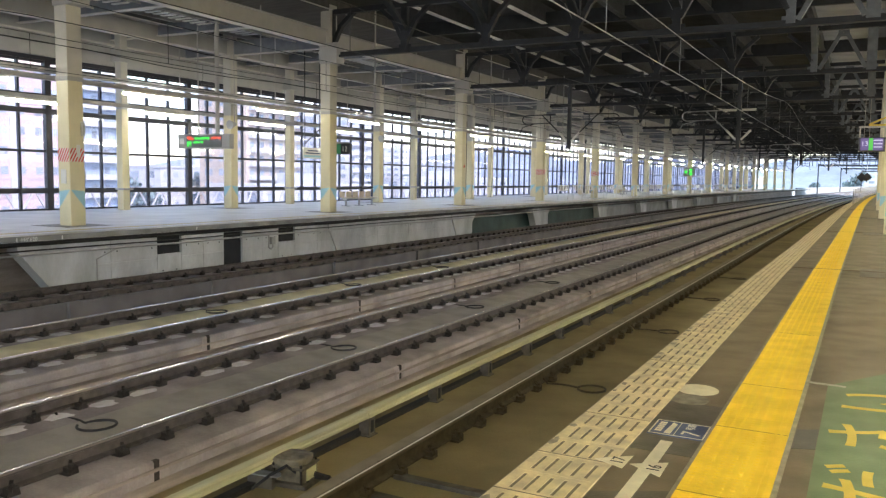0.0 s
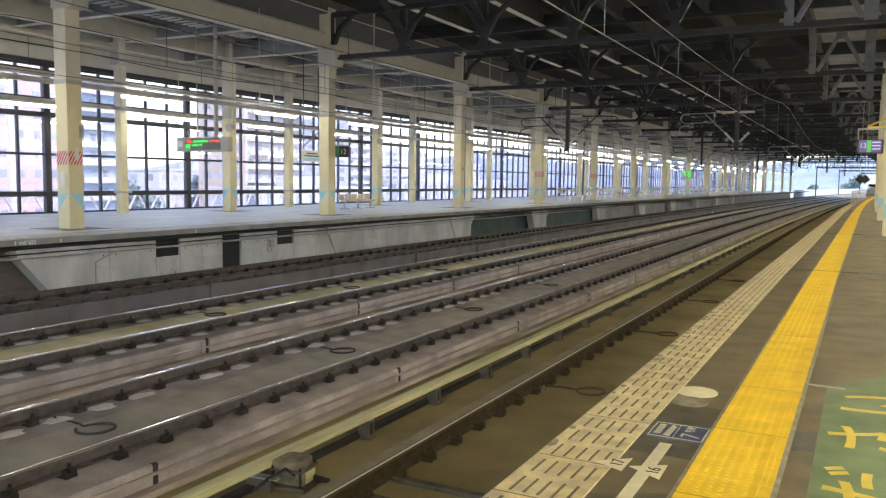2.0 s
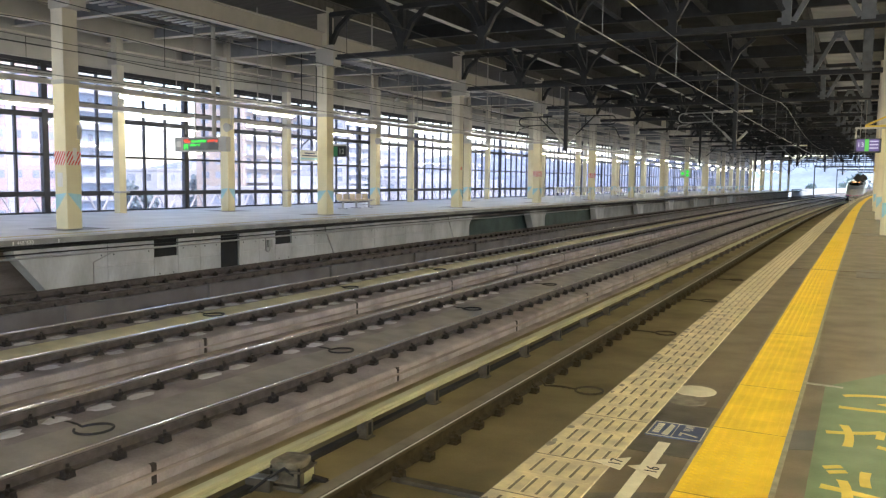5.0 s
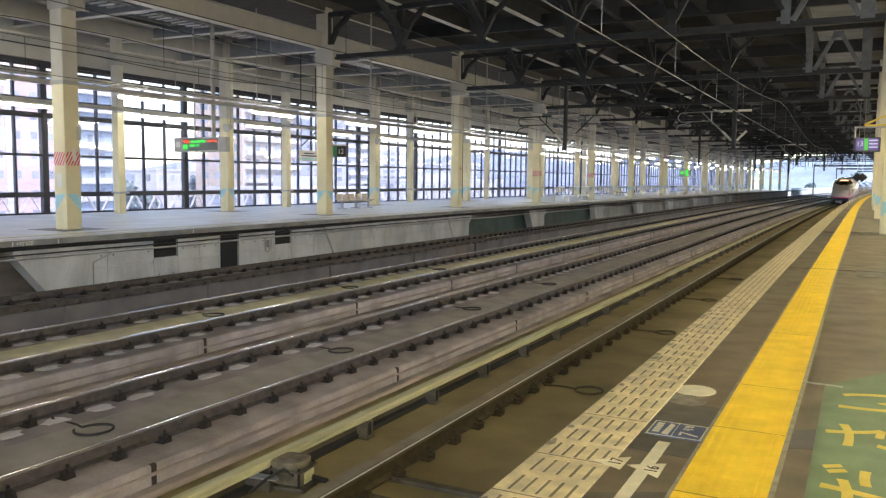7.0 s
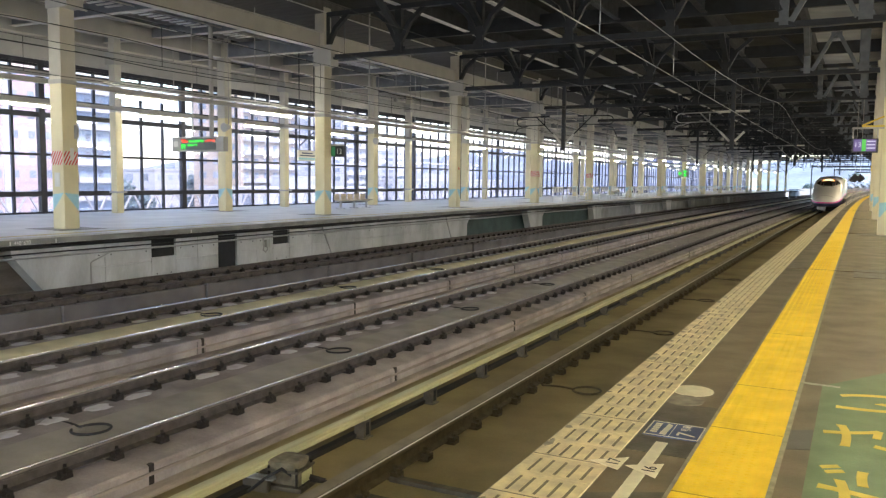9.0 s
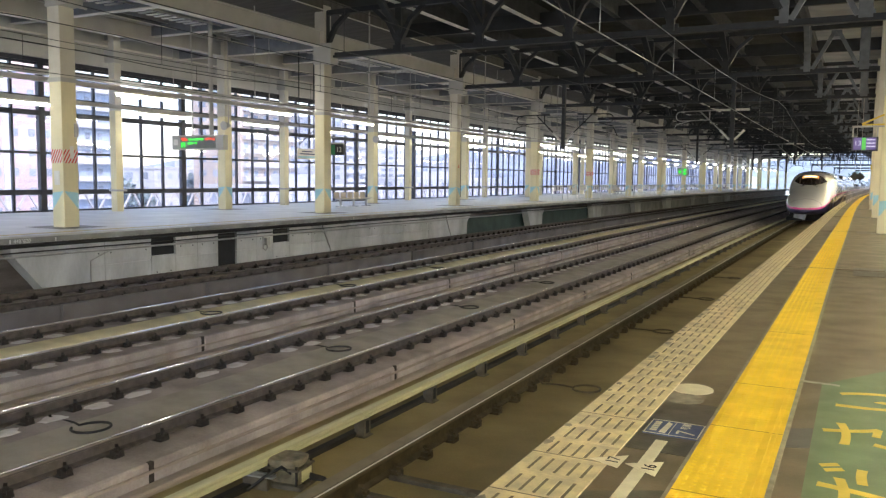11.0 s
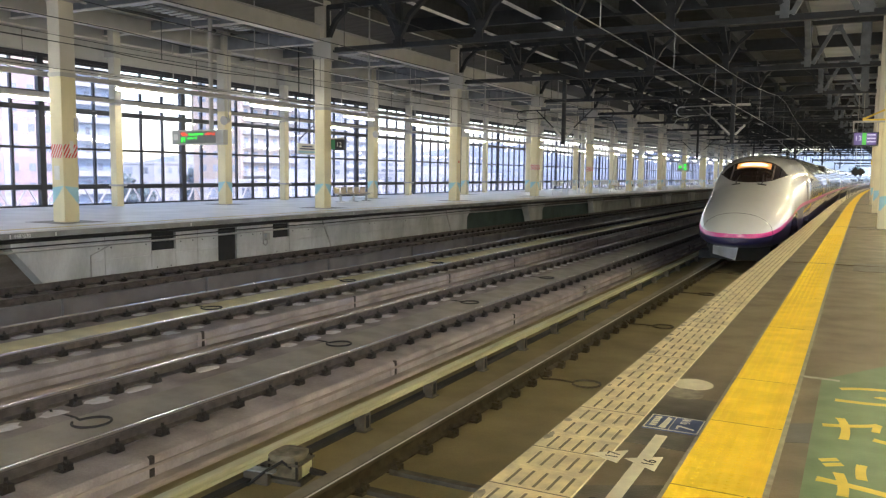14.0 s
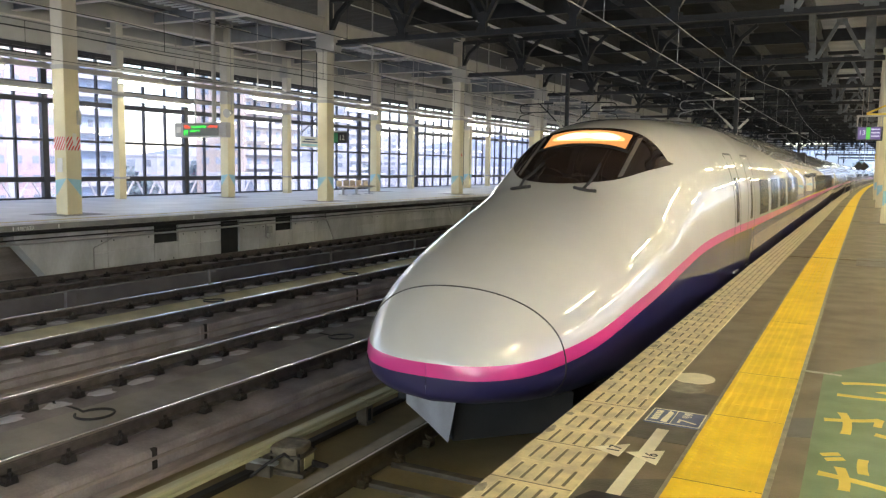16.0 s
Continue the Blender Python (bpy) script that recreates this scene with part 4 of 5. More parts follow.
part("logo_mark", bx(-1.22, -1.0, -0.136, -0.13, -0.1, 0.12), M_WHITE, led)
for dx, r in ((-0.35, 0.025), (0.62, 0.085)):
    part("hanger", bar(bmesh.new(), (dx, 0, 0.28), (dx, 0, 5.3), r, n=10), M_BEIGE, led)
gs = empty("guidance_sign", "hanging sign with glowing green arrow marks", "sign", m=pose(-17.3, 99.0, 2.6))
part("case", bx(-0.62, 0.62, -0.1, 0.1, -0.45, 0.45, bevel=0.02), M_GREY, gs)
for x, z in ((-0.36, 0.0), (0.2, 0.22), (0.2, -0.2)):
    part("arrow", box(bmesh.new(), -0.15, 0.15, -0.115, -0.102, -0.15, 0.15, 0.0, pose(x, 0, z, 0, 45, 0)), M_LEDG, gs, "glowing green diamond mark")
for dx in (-0.4, 0.4):
    part("hanger", bar(bmesh.new(), (dx, 0, 0.45), (dx, 0, 6.28), 0.025, n=6), M_BEIGE, gs)
n12 = empty("platform_number_sign", "dark hanging sign with white number twelve", "sign", m=pose(-18.22, 28.5, 2.67))
part("case", bx(-0.36, 0.34, -0.06, 0.06, -0.23, 0.23, bevel=0.015), M_FRAME, n12)
part("green_mark", bx(-0.34, -0.1, -0.067, -0.061, -0.2, 0.2), mat("sign_green", (0.05, 0.30, 0.14), 0.4), n12, "green square")
text("12", 0.3, pose(0.1, -0.066, -0.1, 90, 0, 0), M_WHITE, n12, align="CENTER")
part("arm", bx(-0.6, 0.3, -0.03, 0.03, 0.23, 0.3), M_BEIGE, n12)
n13 = empty("platform_number_sign", "lit sign with number thirteen on a yellow bracket", "sign", m=pose(1.62, 27.6, 2.72))
part("case", bx(-0.36, 0.36, -0.08, 0.08, -0.23, 0.19, bevel=0.015), M_FRAME, n13)
part("face", bx(-0.30, 0.30, -0.088, -0.081, -0.19, 0.17), mat("sign_violet", (0.32, 0.22, 0.62), emit=0.07), n13, "lit violet face")
part("green_mark", bx(-0.08, 0.03, -0.094, -0.089, -0.19, 0.17), M_SIGNG, n13, "lit green square")
text("13", 0.2, pose(-0.19, -0.093, -0.06, 90, 0, 0), M_SIGNW, n13, align="CENTER")
for i in range(3):
    part("lettering", bx(0.05, 0.28, -0.094, -0.089, 0.09 - 0.1 * i, 0.12 - 0.1 * i), M_SIGNW, n13, "pale lettering bar")
for dx in (-0.33, 0.33):
    part("hanger", bx(dx - 0.02, dx + 0.02, -0.02, 0.02, 0.19, 0.5), M_GREY, n13)
part("frame_bar", bx(-0.36, 0.5, -0.03, 0.03, 0.48, 0.53), M_GREY, n13)
part("bracket", bar(bar(bmesh.new(), (-0.1, 0, 0.56), (0.5, 0, 0.56), 0.05), (-0.1, 0, 0.58), (0.48, 0, 0.85), 0.05), M_YBAR, n13, "yellow bracket")
sp = empty("station_name_board", "white hanging station name board", "sign", m=pose(-22.9, 32.55, 2.63))
part("board", bx(-0.04, 0.04, -0.72, 0.72, -0.26, 0.26, bevel=0.01), M_WHITE, sp)
part("band", bx(-0.046, 0.046, -0.7, 0.7, -0.2, -0.1), M_BLUE, sp)
for z, w in ((0.12, 0.42), (0.0, 0.6)):
    part("lettering", bx(-0.046, 0.046, -w, w, z - 0.03, z + 0.03), M_NAVY, sp, "dark lettering bar")
for d in (-0.6, 0.6):
    part("hanger", bar(bmesh.new(), (0, d, 0.26), (0, d, 5.5), 0.025, n=6), M_FRAME, sp)
part("brace", bar(bmesh.new(), (0, -0.6, 0.45), (0, 0.6, 1.2), 0.04), M_FRAME, sp)
for y, x in ((60.5, 1.15), (61.5, 1.45)):
    hg = empty("hanging_sign", "dark diamond-shaped hanging sign on a rod", "sign", "diamond signs", m=pose(x + C(y), y, 0))
    part("board", box(bmesh.new(), -0.22, 0.22, -0.02, 0.02, -0.22, 0.22, 0.01, pose(0, 0, 1.95, 0, 45, 0)), M_BLACK, hg)
    part("rod", bar(bmesh.new(), (0, 0, 2.2), (0, 0, 9.0), 0.015, n=6), M_GREY, hg)
tagged(part("clock_box", box(bmesh.new(), 2.05, 2.32 + C(52.8), 52.7, 52.9, 2.3, 2.6, 0.03), M_YBAR), "small yellow box sign on a column", "sign")

# ---- roof steel ----


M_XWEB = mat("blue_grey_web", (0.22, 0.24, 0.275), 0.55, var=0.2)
# pale pipe colour; on beam flanges it paints the highlight along the lower edge
M_FLANGE = mat("pale_pipe_flange_highlight", (0.60, 0.585, 0.54), 0.45, var=0.12, bump=0.03)
for x, m, z0 in ((FX, M_BEIGE, 6.9), (BX, M_BEIGE, 6.83), (WX + 0.5, M_BEIGE, 6.85)):
    rb = empty("roof_beam", "beige steel beam along the platform roof", "beam", "long roof beams", kind="structure")
    part("web", sweep(rect(x - 0.03, x + 0.03, z0, z0 + 0.6), Y0, 205), m, rb)
    part("top_flange", sweep(rect(x - 0.16, x + 0.16, z0 + 0.6, z0 + 0.63), Y0, 205), m, rb)
    part("flange", sweep(rect(x - 0.17, x + 0.17, z0 - 0.035, z0 - 0.001), Y0, 205), M_FLANGE, rb, "lower flange coloured pale as a highlight")
for k in range(-4, 46):
    y = 15.52 + 12.44 / 3 * k
    o = C(y)
    z, h = (6.80, 0.62) if k % 3 == 0 else (7.0, 0.44)
    if y < 205:
        cb = empty("cross_beam", "blue-grey steel cross beam of the platform roof", "beam", "cross beams", kind="structure")
        for x0, x1 in ((FX + o - 0.04, BX + o + 0.04), (BX + o - 0.04, WX + o + 0.2)):
            part("flange", bar(bmesh.new(), (x0, y, z + 0.02), (x1, y, z + 0.02), 0.24, 0.03), M_FLANGE, cb, "lower flange with its highlight in the colour")
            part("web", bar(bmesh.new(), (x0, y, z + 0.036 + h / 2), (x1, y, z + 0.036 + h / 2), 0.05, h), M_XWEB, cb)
tagged(part("window_beam", sweep(rect(WX + 0.1, WX + 0.28, 6.0, 6.46), Y0, 205), M_BEIGE), "beige steel beam over the far windows", "beam", kind="structure")
# small purlins over the platform
for i in range(6):
    x = FX - 1.0 - 1.35 * i
    tagged(part("purlin", sweep(rect(x - 0.05, x + 0.05, 7.62, 7.8), Y0, 205), M_BEIGE), "beige roof purlin over the platform", "purlin", "platform purlins", kind="structure")
for x, z, r in ((-19.5, 7.3, 0.035), (-20.3, 7.18, 0.03), (-22.6, 7.22, 0.035), (-23.3, 7.38, 0.03), (-25.2, 7.12, 0.035), (-26.1, 7.2, 0.03)):
    tube([(x + C(y), y, z) for y in [Y0 + 6.22 * k for k in range(38)]], r, M_FLANGE, "ceiling_pipe", "pale conduit pipe under the platform roof", "conduit", "ceiling pipes")
# slits in the platform ceiling; white slats stand for the daylight in them
for k in range(0, 13):
    lv = empty("ceiling_louvre", "ceiling slits, their daylight drawn as white slats", "louvre", "ceiling louvres", m=pose(-21.2 + C(18.5 + 12.44 * k), 18.5 + 12.44 * k, 7.25))
    sm = mesh_of("slat", box(bmesh.new(), -0.38, 0.38, -0.06, 0.06, -0.02, 0.02, 0.004), M_WHITE)
    for i in range(22):
        piece("slat", sm, lv, 0, 0.36 * i, 0)

POST_X = [FX + 0.15 + 3.52 * i for i in range(6)] + [1.45]


def truss(y):
    """Steel truss over the tracks at y."""
    tr = empty("roof_truss", "steel roof truss, coloured dark in shade and paler near the lamps", "roof truss", "roof trusses", kind="structure")
    o = C(y)
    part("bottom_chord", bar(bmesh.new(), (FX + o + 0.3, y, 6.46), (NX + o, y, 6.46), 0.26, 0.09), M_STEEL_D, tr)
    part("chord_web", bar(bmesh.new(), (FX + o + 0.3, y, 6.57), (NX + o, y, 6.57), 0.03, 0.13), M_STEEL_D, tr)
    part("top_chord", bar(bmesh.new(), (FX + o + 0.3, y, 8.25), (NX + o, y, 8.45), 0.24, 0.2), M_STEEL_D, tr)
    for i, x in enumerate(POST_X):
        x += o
        # near posts use the lit copy of the steel, others the shaded one
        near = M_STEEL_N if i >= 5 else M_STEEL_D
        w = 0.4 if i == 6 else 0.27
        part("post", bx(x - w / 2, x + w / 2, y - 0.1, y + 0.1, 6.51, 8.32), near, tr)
        # knee brace that runs back along the line up to the purlin
        if 0 < i < 6:
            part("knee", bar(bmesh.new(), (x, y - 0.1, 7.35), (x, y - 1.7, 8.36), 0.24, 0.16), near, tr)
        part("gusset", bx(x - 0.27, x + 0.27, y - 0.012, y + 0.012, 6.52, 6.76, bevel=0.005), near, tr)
        if i < 6:
            x2 = POST_X[i + 1] + o
            xm = (x + x2) / 2
            if i == 5:
                for q, d in ((x, 1), (x2, -1)):
                    part("diagonal", bar(bmesh.new(), (q + d * 0.22, y, 6.62), (xm - d * 0.08, y, 8.24), 0.17, 0.16), near, tr)
                part("gusset", bx(xm - 0.22, xm + 0.22, y - 0.012, y + 0.012, 8.02, 8.3, bevel=0.005), near, tr)
            else:
                # short arched knees at the heads of the posts
                for q, d in ((x, 1), (x2, -1)):
                    part("knee", bar(bmesh.new(), (q + d * 0.1, y, 6.95), (q + d * 0.52, y, 7.75), 0.2, 0.16), M_STEEL_D, tr)
                    part("knee", bar(bmesh.new(), (q + d * 0.5, y, 7.7), (q + d * 1.15, y, 8.25), 0.2, 0.16), M_STEEL_D, tr)
    return tr


for k, y in enumerate(COL_Y):
    if y > -10:
        truss(y)
# highlight colour for the flanges of the first three purlins
M_PURL = mat("purlin_flange_highlight", (0.66, 0.66, 0.64), 0.5, var=0.2)
px = POST_X[:6] + [2.6]
for i, x in enumerate(px):
    pl = empty("purlin", "deep dark roof purlin, some lower flanges coloured as highlights", "purlin", "track purlins", kind="structure")
    z = 8.36
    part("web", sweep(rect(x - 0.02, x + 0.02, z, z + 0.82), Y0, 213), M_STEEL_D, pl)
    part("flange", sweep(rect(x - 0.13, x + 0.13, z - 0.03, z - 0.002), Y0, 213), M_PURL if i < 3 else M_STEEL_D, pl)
for k in range(len(COL_Y) - 1):
    y = COL_Y[k] + 6.22
    if y < 0 or y > 210:
        continue
    o = C(y)
    sf = empty("roof_frame", "dark steel secondary beam in the roof", "roof frame", "roof frames", kind="structure")
    part("chord", bar(bmesh.new(), (FX + o, y, 8.28), (NX + o, y, 8.28), 0.2, 0.12), M_STEEL_D, sf)
    part("web", bar(bmesh.new(), (FX + o, y, 8.6), (NX + o, y, 8.6), 0.05, 0.5), M_STEEL_D, sf)
# end screen of the roof
for y in (205, 213):
    for i in range(14):
        x = -18 + 1.6 * i + C(y)
        tagged(part("end_post", bx(x - 0.06, x + 0.06, y - 0.06, y + 0.06, 5.4, 8.8), M_STEEL_D), "dark steel post at the roof end", "post", "roof end posts", kind="structure")

# ---- lamps over the platforms ----


def lamp(glow=M_LAMP):
    l = empty("ceiling_lamp", "lit fluorescent lamp under a cable tray", "lamp", "platform lamps")
    part("housing", bx(-0.07, 0.07, 0, 2.6, 0.06, 0.12, bevel=0.01), M_WHITE, l)
    part("tube", bar(bmesh.new(), (0, 0.05, 0.0), (0, 2.55, 0.0), 0.04, n=8), glow, l, "glowing tube")
    return l


lm = lamp()
lm.matrix_basis = pose(-20.0, 18.55, 4.1)
for k in range(-3, 28):
    y = 18.55 + 6.5 * k
    if k:
        copy_thing(lm, pose(-20.0 + C(y), y, 4.1))
for k in range(-3, 30):
    y = 17.25 + 6.22 * k
    copy_thing(lm, pose(-24.4 + C(y), y, 3.95))
wl = None
for k in range(-4, 21):
    y = 3.0 + 6.22 * k
    for x in (3.4, 8.6):
        if wl is None:
            wl = lamp(M_LAMPW)
            wl.matrix_basis = pose(x + C(y), y, 4.1)
        else:
            copy_thing(wl, pose(x + C(y), y, 4.1))
for x, z, top in ((-20.0, 4.22, 8.2), (-20.6, 4.5, 8.2), (-24.4, 4.07, 8.02), (3.4, 4.22, 8.9), (8.6, 4.22, 8.4)):
    tray = empty("cable_tray", "long beige cable tray hung from the roof", "cable tray", "cable trays")
    part("channel", sweep([(x - 0.1, z), (x + 0.1, z), (x + 0.1, z + 0.14), (x + 0.085, z + 0.14), (x + 0.085, z + 0.015), (x - 0.085, z + 0.015), (x - 0.085, z + 0.14), (x - 0.1, z + 0.14)], Y0, 205), M_BEIGE, tray)
    for k in range(-1, 15):
        y = 12.9 + 12.44 * k + (1.6 if z > 4.4 else 0)
        part("hanger", bar(bmesh.new(), (x + C(y), y, z + 0.14), (x + C(y), y, top), 0.022, n=6), M_BEIGE, tray)
for y in (30.6, 43.0, 55.5, 67.9):
    x = -18.0
    ps = empty("drop_pipe", "slim grey pipe hung from the roof", "pipe", "drop pipes", m=pose(x + C(y), y, 0))
    part("pipe", bar(bmesh.new(), (0, 0, 4.0), (0, 0, 8.9), 0.035, n=8), M_BEIGE, ps)
    part("foot", bx(-0.06, 0.06, -0.06, 0.06, 3.9, 4.02, bevel=0.01), M_WHITE, ps)
    cmr = empty("hanging_camera", "small round camera under the roof", "camera", "cameras", m=pose(x - 1.0 + C(y), y + 4, 0))
    part("stem", bar(bmesh.new(), (0, 0, 5.5), (0, 0, 8.3), 0.015, n=6), M_GREY, cmr)
    bm = bmesh.new()
    bmesh.ops.create_icosphere(bm, subdivisions=2, radius=0.13, matrix=Matrix.Translation((0, 0, 5.42)))
    part("dome", bm, M_GREY, cmr, "", True)
# horn loudspeakers near the windows
for y in (27.5, 40.0):
    hs = empty("loudspeaker", "small cream loudspeaker under a tray", "loudspeaker", "loudspeakers", m=pose(-23.4 + C(y), y, 3.7))
    part("horn", bar(bmesh.new(), (0, -0.25, 0), (0, 0.1, 0.05), 0.2, 0.08, n=12), M_BEIGE, hs)
    part("stem", bar(bmesh.new(), (0, 0.05, 0.05), (0, 0.05, 4.4), 0.02, n=6), M_GREY, hs)

# ---- overhead wires ----
M_WIRE = mat("wire_metal", (0.30, 0.31, 0.32), 0.4, 0.6, var=0.1, bump=0)
for key, (cx, z, cant) in T.items():
    oh = empty("overhead_line", "thin overhead contact wire with droppers", "overhead line", "overhead lines")
    ys = [Y0 + 4 * k for k in range(56)]
    zz = 3.58 if key != "d" else 3.7
    tube([(cx + C(y), y, zz) for y in ys], 0.009 if key == "a" else 0.007, M_WIRE if key == "a" else M_STEEL_D, "contact_wire", "", "", parent=oh)
    tube([(cx + C(y), y, zz + 0.70 + 0.9 * (abs(((y - 40.2) / 50.0) % 1 - 0.5) * 2) ** 2) for y in ys], 0.009 if key == "a" else 0.007, M_WIRE if key == "a" else M_STEEL_D, "messenger_wire", "", "", parent=oh)
    for k in range(24):
        y = 6.2 + 5 * k
        x = cx + C(y)
        part("dropper", bar(bmesh.new(), (x, y, zz), (x, y, zz + 0.70 + 0.9 * (abs(((y - 40.2) / 50.0) % 1 - 0.5) * 2) ** 2), 0.008), M_WIRE if key == "a" else M_STEEL_D, oh)


def cantilever(x, y, side, material):
    """Drop post with an insulated bracket arm that carries a wire."""
    c = empty("wire_bracket", "hanging post with an insulated wire bracket", "wire bracket", "wire brackets", m=pose(x + C(y), y, 0))
    part("post", bx(-0.09, 0.09, -0.09, 0.09, 3.1, 6.5, bevel=0.01), M_STEEL_D, c)
    for sd in side:
        part("insulator", bar(bmesh.new(), (sd * 0.12, 0, 4.9), (sd * 0.75, 0, 4.9), 0.055, n=8), M_INS, c, "ribbed pale insulator")
        part("insulator", bar(bmesh.new(), (sd * 0.12, 0, 3.5), (sd * 0.55, 0, 3.95), 0.055, n=8), M_INS, c, "ribbed pale insulator")
        bm = bmesh.new()
        bar(bm, (sd * 0.75, 0, 4.9), (sd * 2.4, 0, 4.86), 0.03, n=8)
        bar(bm, (sd * 0.55, 0, 3.95), (sd * 1.5, 0, 4.86), 0.03, n=8)
        bar(bm, (sd * 1.05, 0, 4.42), (sd * 1.05, 0, 4.88), 0.025, n=8)
        prev = (sd * 2.4, 0, 4.86)
        for i in range(1, 7):
            t = i / 6 * math.pi
            p = (sd * (2.4 + 0.22 * math.sin(t)), 0, 4.64 + 0.22 * math.cos(t))
            bar(bm, prev, p, 0.026, n=6)
            prev = p
        bar(bm, prev, (sd * 1.05, 0, 4.45), 0.026, n=8)
        bar(bm, (sd * 1.9, 0, 4.43), (sd * 2.6, 0, 4.25), 0.022, n=6)
        bar(bm, (sd * 2.6, 0, 4.25), (sd * 2.85, 0, 3.75), 0.022, n=6)
        part("arm", bm, material if sd < 0 else M_STEEL_D, c, "bent pale metal tube arm")
    return c


for y in (COL_Y[5], COL_Y[8], COL_Y[11], COL_Y[14]):
    cantilever(-3.95, y, (-1, 1), M_ALU)
    cantilever(-12.3, y, (-1, 1), M_STEEL_D)
for x, z in ((-17.6, 5.5), (-19.4, 5.2)):
    tube([(x + C(y), y, z - 0.12 * (abs(((y - 15.3) / 12.44) % 1 - 0.5) < 0.3)) for y in [Y0 + 3.11 * k for k in range(52)]], 0.014, M_BLACK, "feeder_wire", "dark cable strung along the columns", "wire", "feeder wires")

# ---- outside ----
M_BLD = {"pink": mat("pink_render", (0.41, 0.32, 0.32), 0.8, scale=0.1, fine=1.5, var=0.15, bump=0), "grey": mat("grey_render", (0.33, 0.35, 0.38), 0.7, scale=0.1, fine=1.5, var=0.15, bump=0), "white": mat("white_render", (0.40, 0.41, 0.42), 0.7, scale=0.1, fine=1.5, var=0.12, bump=0), "blue": mat("blue_tile", (0.24, 0.31, 0.40), 0.5, scale=0.1, fine=1.5, var=0.15, bump=0), "tan": mat("tan_render", (0.40, 0.34, 0.28), 0.8, scale=0.1, fine=1.5, var=0.15, bump=0)}
M_PANE = mat("far_window_glass", (0.24, 0.28, 0.34), 0.2, var=0.3, scale=0.3, fine=2, bump=0, rand=0.6)
# leaf colour is paler and bluer to carry the haze of distance
M_LEAF = mat("hazy_foliage", (0.13, 0.19, 0.20), 0.8, var=0.5, scale=0.5, fine=4, bump=0)
M_BARK = mat("bark", (0.12, 0.09, 0.07), 0.9)


def building(x, y, w, d, h, floors, cols, colour, balcony=False, label="", stripe=None):
    """East face at x; w along the line, d deep; z from the ground at -9."""
    b = empty("apartment_building", label, "building", "city buildings", m=pose(x, y, -9))
    part("wall", bx(-d, 0, 0, w, 0, h, bevel=0.1), M_BLD[colour], b)
    part("roof", bx(-d - 0.2, 0.2, -0.2, w + 0.2, h, h + 0.7), M_BLD["white"], b)
    part("plant_room", bx(-d * 0.7, -d * 0.4, w * 0.35, w * 0.6, h + 0.7, h + 3), M_BLD["grey"], b)
    fh, cw = h / floors, w / cols
    pane = mesh_of("window", box(bmesh.new(), -0.05, 0.06, -cw * 0.2, cw * 0.2, -fh * 0.2, fh * 0.2), M_PANE)
    slab = mesh_of("balcony", box(bmesh.new(), 0.05, 1.1, -w * 0.47, w * 0.47, -fh * 0.3, fh * 0.02), M_BLD["white"])
    for f in range(floors):
        for c in range(cols):
            piece("window", pane, b, 0.0, cw * (c + 0.5), fh * (f + 0.55))
        if balcony:
            piece("balcony", slab, b, 0, w / 2, fh * (f + 0.3))
    if stripe:
        for c in range(0, cols, 2):
            part("pilaster", bx(0, 0.25, cw * c - 0.5, cw * c + 0.6, 0, h), M_BLD[stripe], b)
    pane2 = mesh_of("window", box(bmesh.new(), -d * 0.08, d * 0.08, -0.06, 0.05, -fh * 0.24, fh * 0.24), M_PANE)
    for f in range(floors):
        for c in range(3):
            piece("window", pane2, b, -d * (0.2 + 0.3 * c), 0, fh * (f + 0.55))
    return b


building(-112, 66, 20, 16, 42, 14, 7, "pink", False, "pink high apartment block with small windows", "white")
building(-118, 93, 10, 18, 46, 15, 4, "blue", True, "blue-grey narrow office tower")
building(-130, 104, 7, 14, 40, 14, 2, "white", True, "white tower block with balconies")
building(-120, 138, 20, 14, 31, 10, 6, "tan", True, "tan apartment block with white balconies")
building(-150, 222, 16, 14, 44, 15, 4, "white", True, "white tower block with balconies")
building(-190, 266, 16, 16, 34, 11, 4, "grey", True, "grey apartment block with balconies")
building(-230, 390, 30, 16, 26, 8, 8, "white", False, "white long office block")
building(-170, 160, 60, 20, 12, 3, 16, "white", False, "low white commercial building")
building(-140, 240, 90, 20, 10, 2, 20, "grey", False, "low grey commercial building")
building(-100, 120, 45, 14, 8, 2, 10, "white", False, "low white warehouse beside the station")
building(-60, 520, 60, 20, 13, 4, 14, "white", False, "white distant low building")
building(20, 560, 60, 20, 16, 5, 14, "grey", False, "grey distant low building")
building(-260, 520, 40, 20, 22, 7, 10, "grey", False, "grey distant office block")
# steel lattice footbridge and line equipment beyond the glass
lb = empty("lattice_fence", "pale steel lattice barrier outside the windows", "fence")
for z in (-0.9, 0.5):
    part("chord", sweep(rect(-38.1, -37.9, z, z + 0.15), 0, 160), M_GREY, lb)
bm = bmesh.new()
for k in range(90):
    y = 1 + 1.75 * k
    bar(bm, (-38 + C(y), y, -0.85), (-38 + C(y), y + 0.87, 0.55), 0.09)
    bar(bm, (-38 + C(y), y + 0.87, 0.55), (-38 + C(y), y + 1.75, -0.85), 0.09)
tagged(part("braces", bm, M_GREY, lb), kind="stuff")
tagged(part("outer_deck", sweep(rect(-46, -37, -9, -1.2), Y0, 400, 20), M_CONC), "pale concrete viaduct outside the windows", "viaduct", kind="structure")


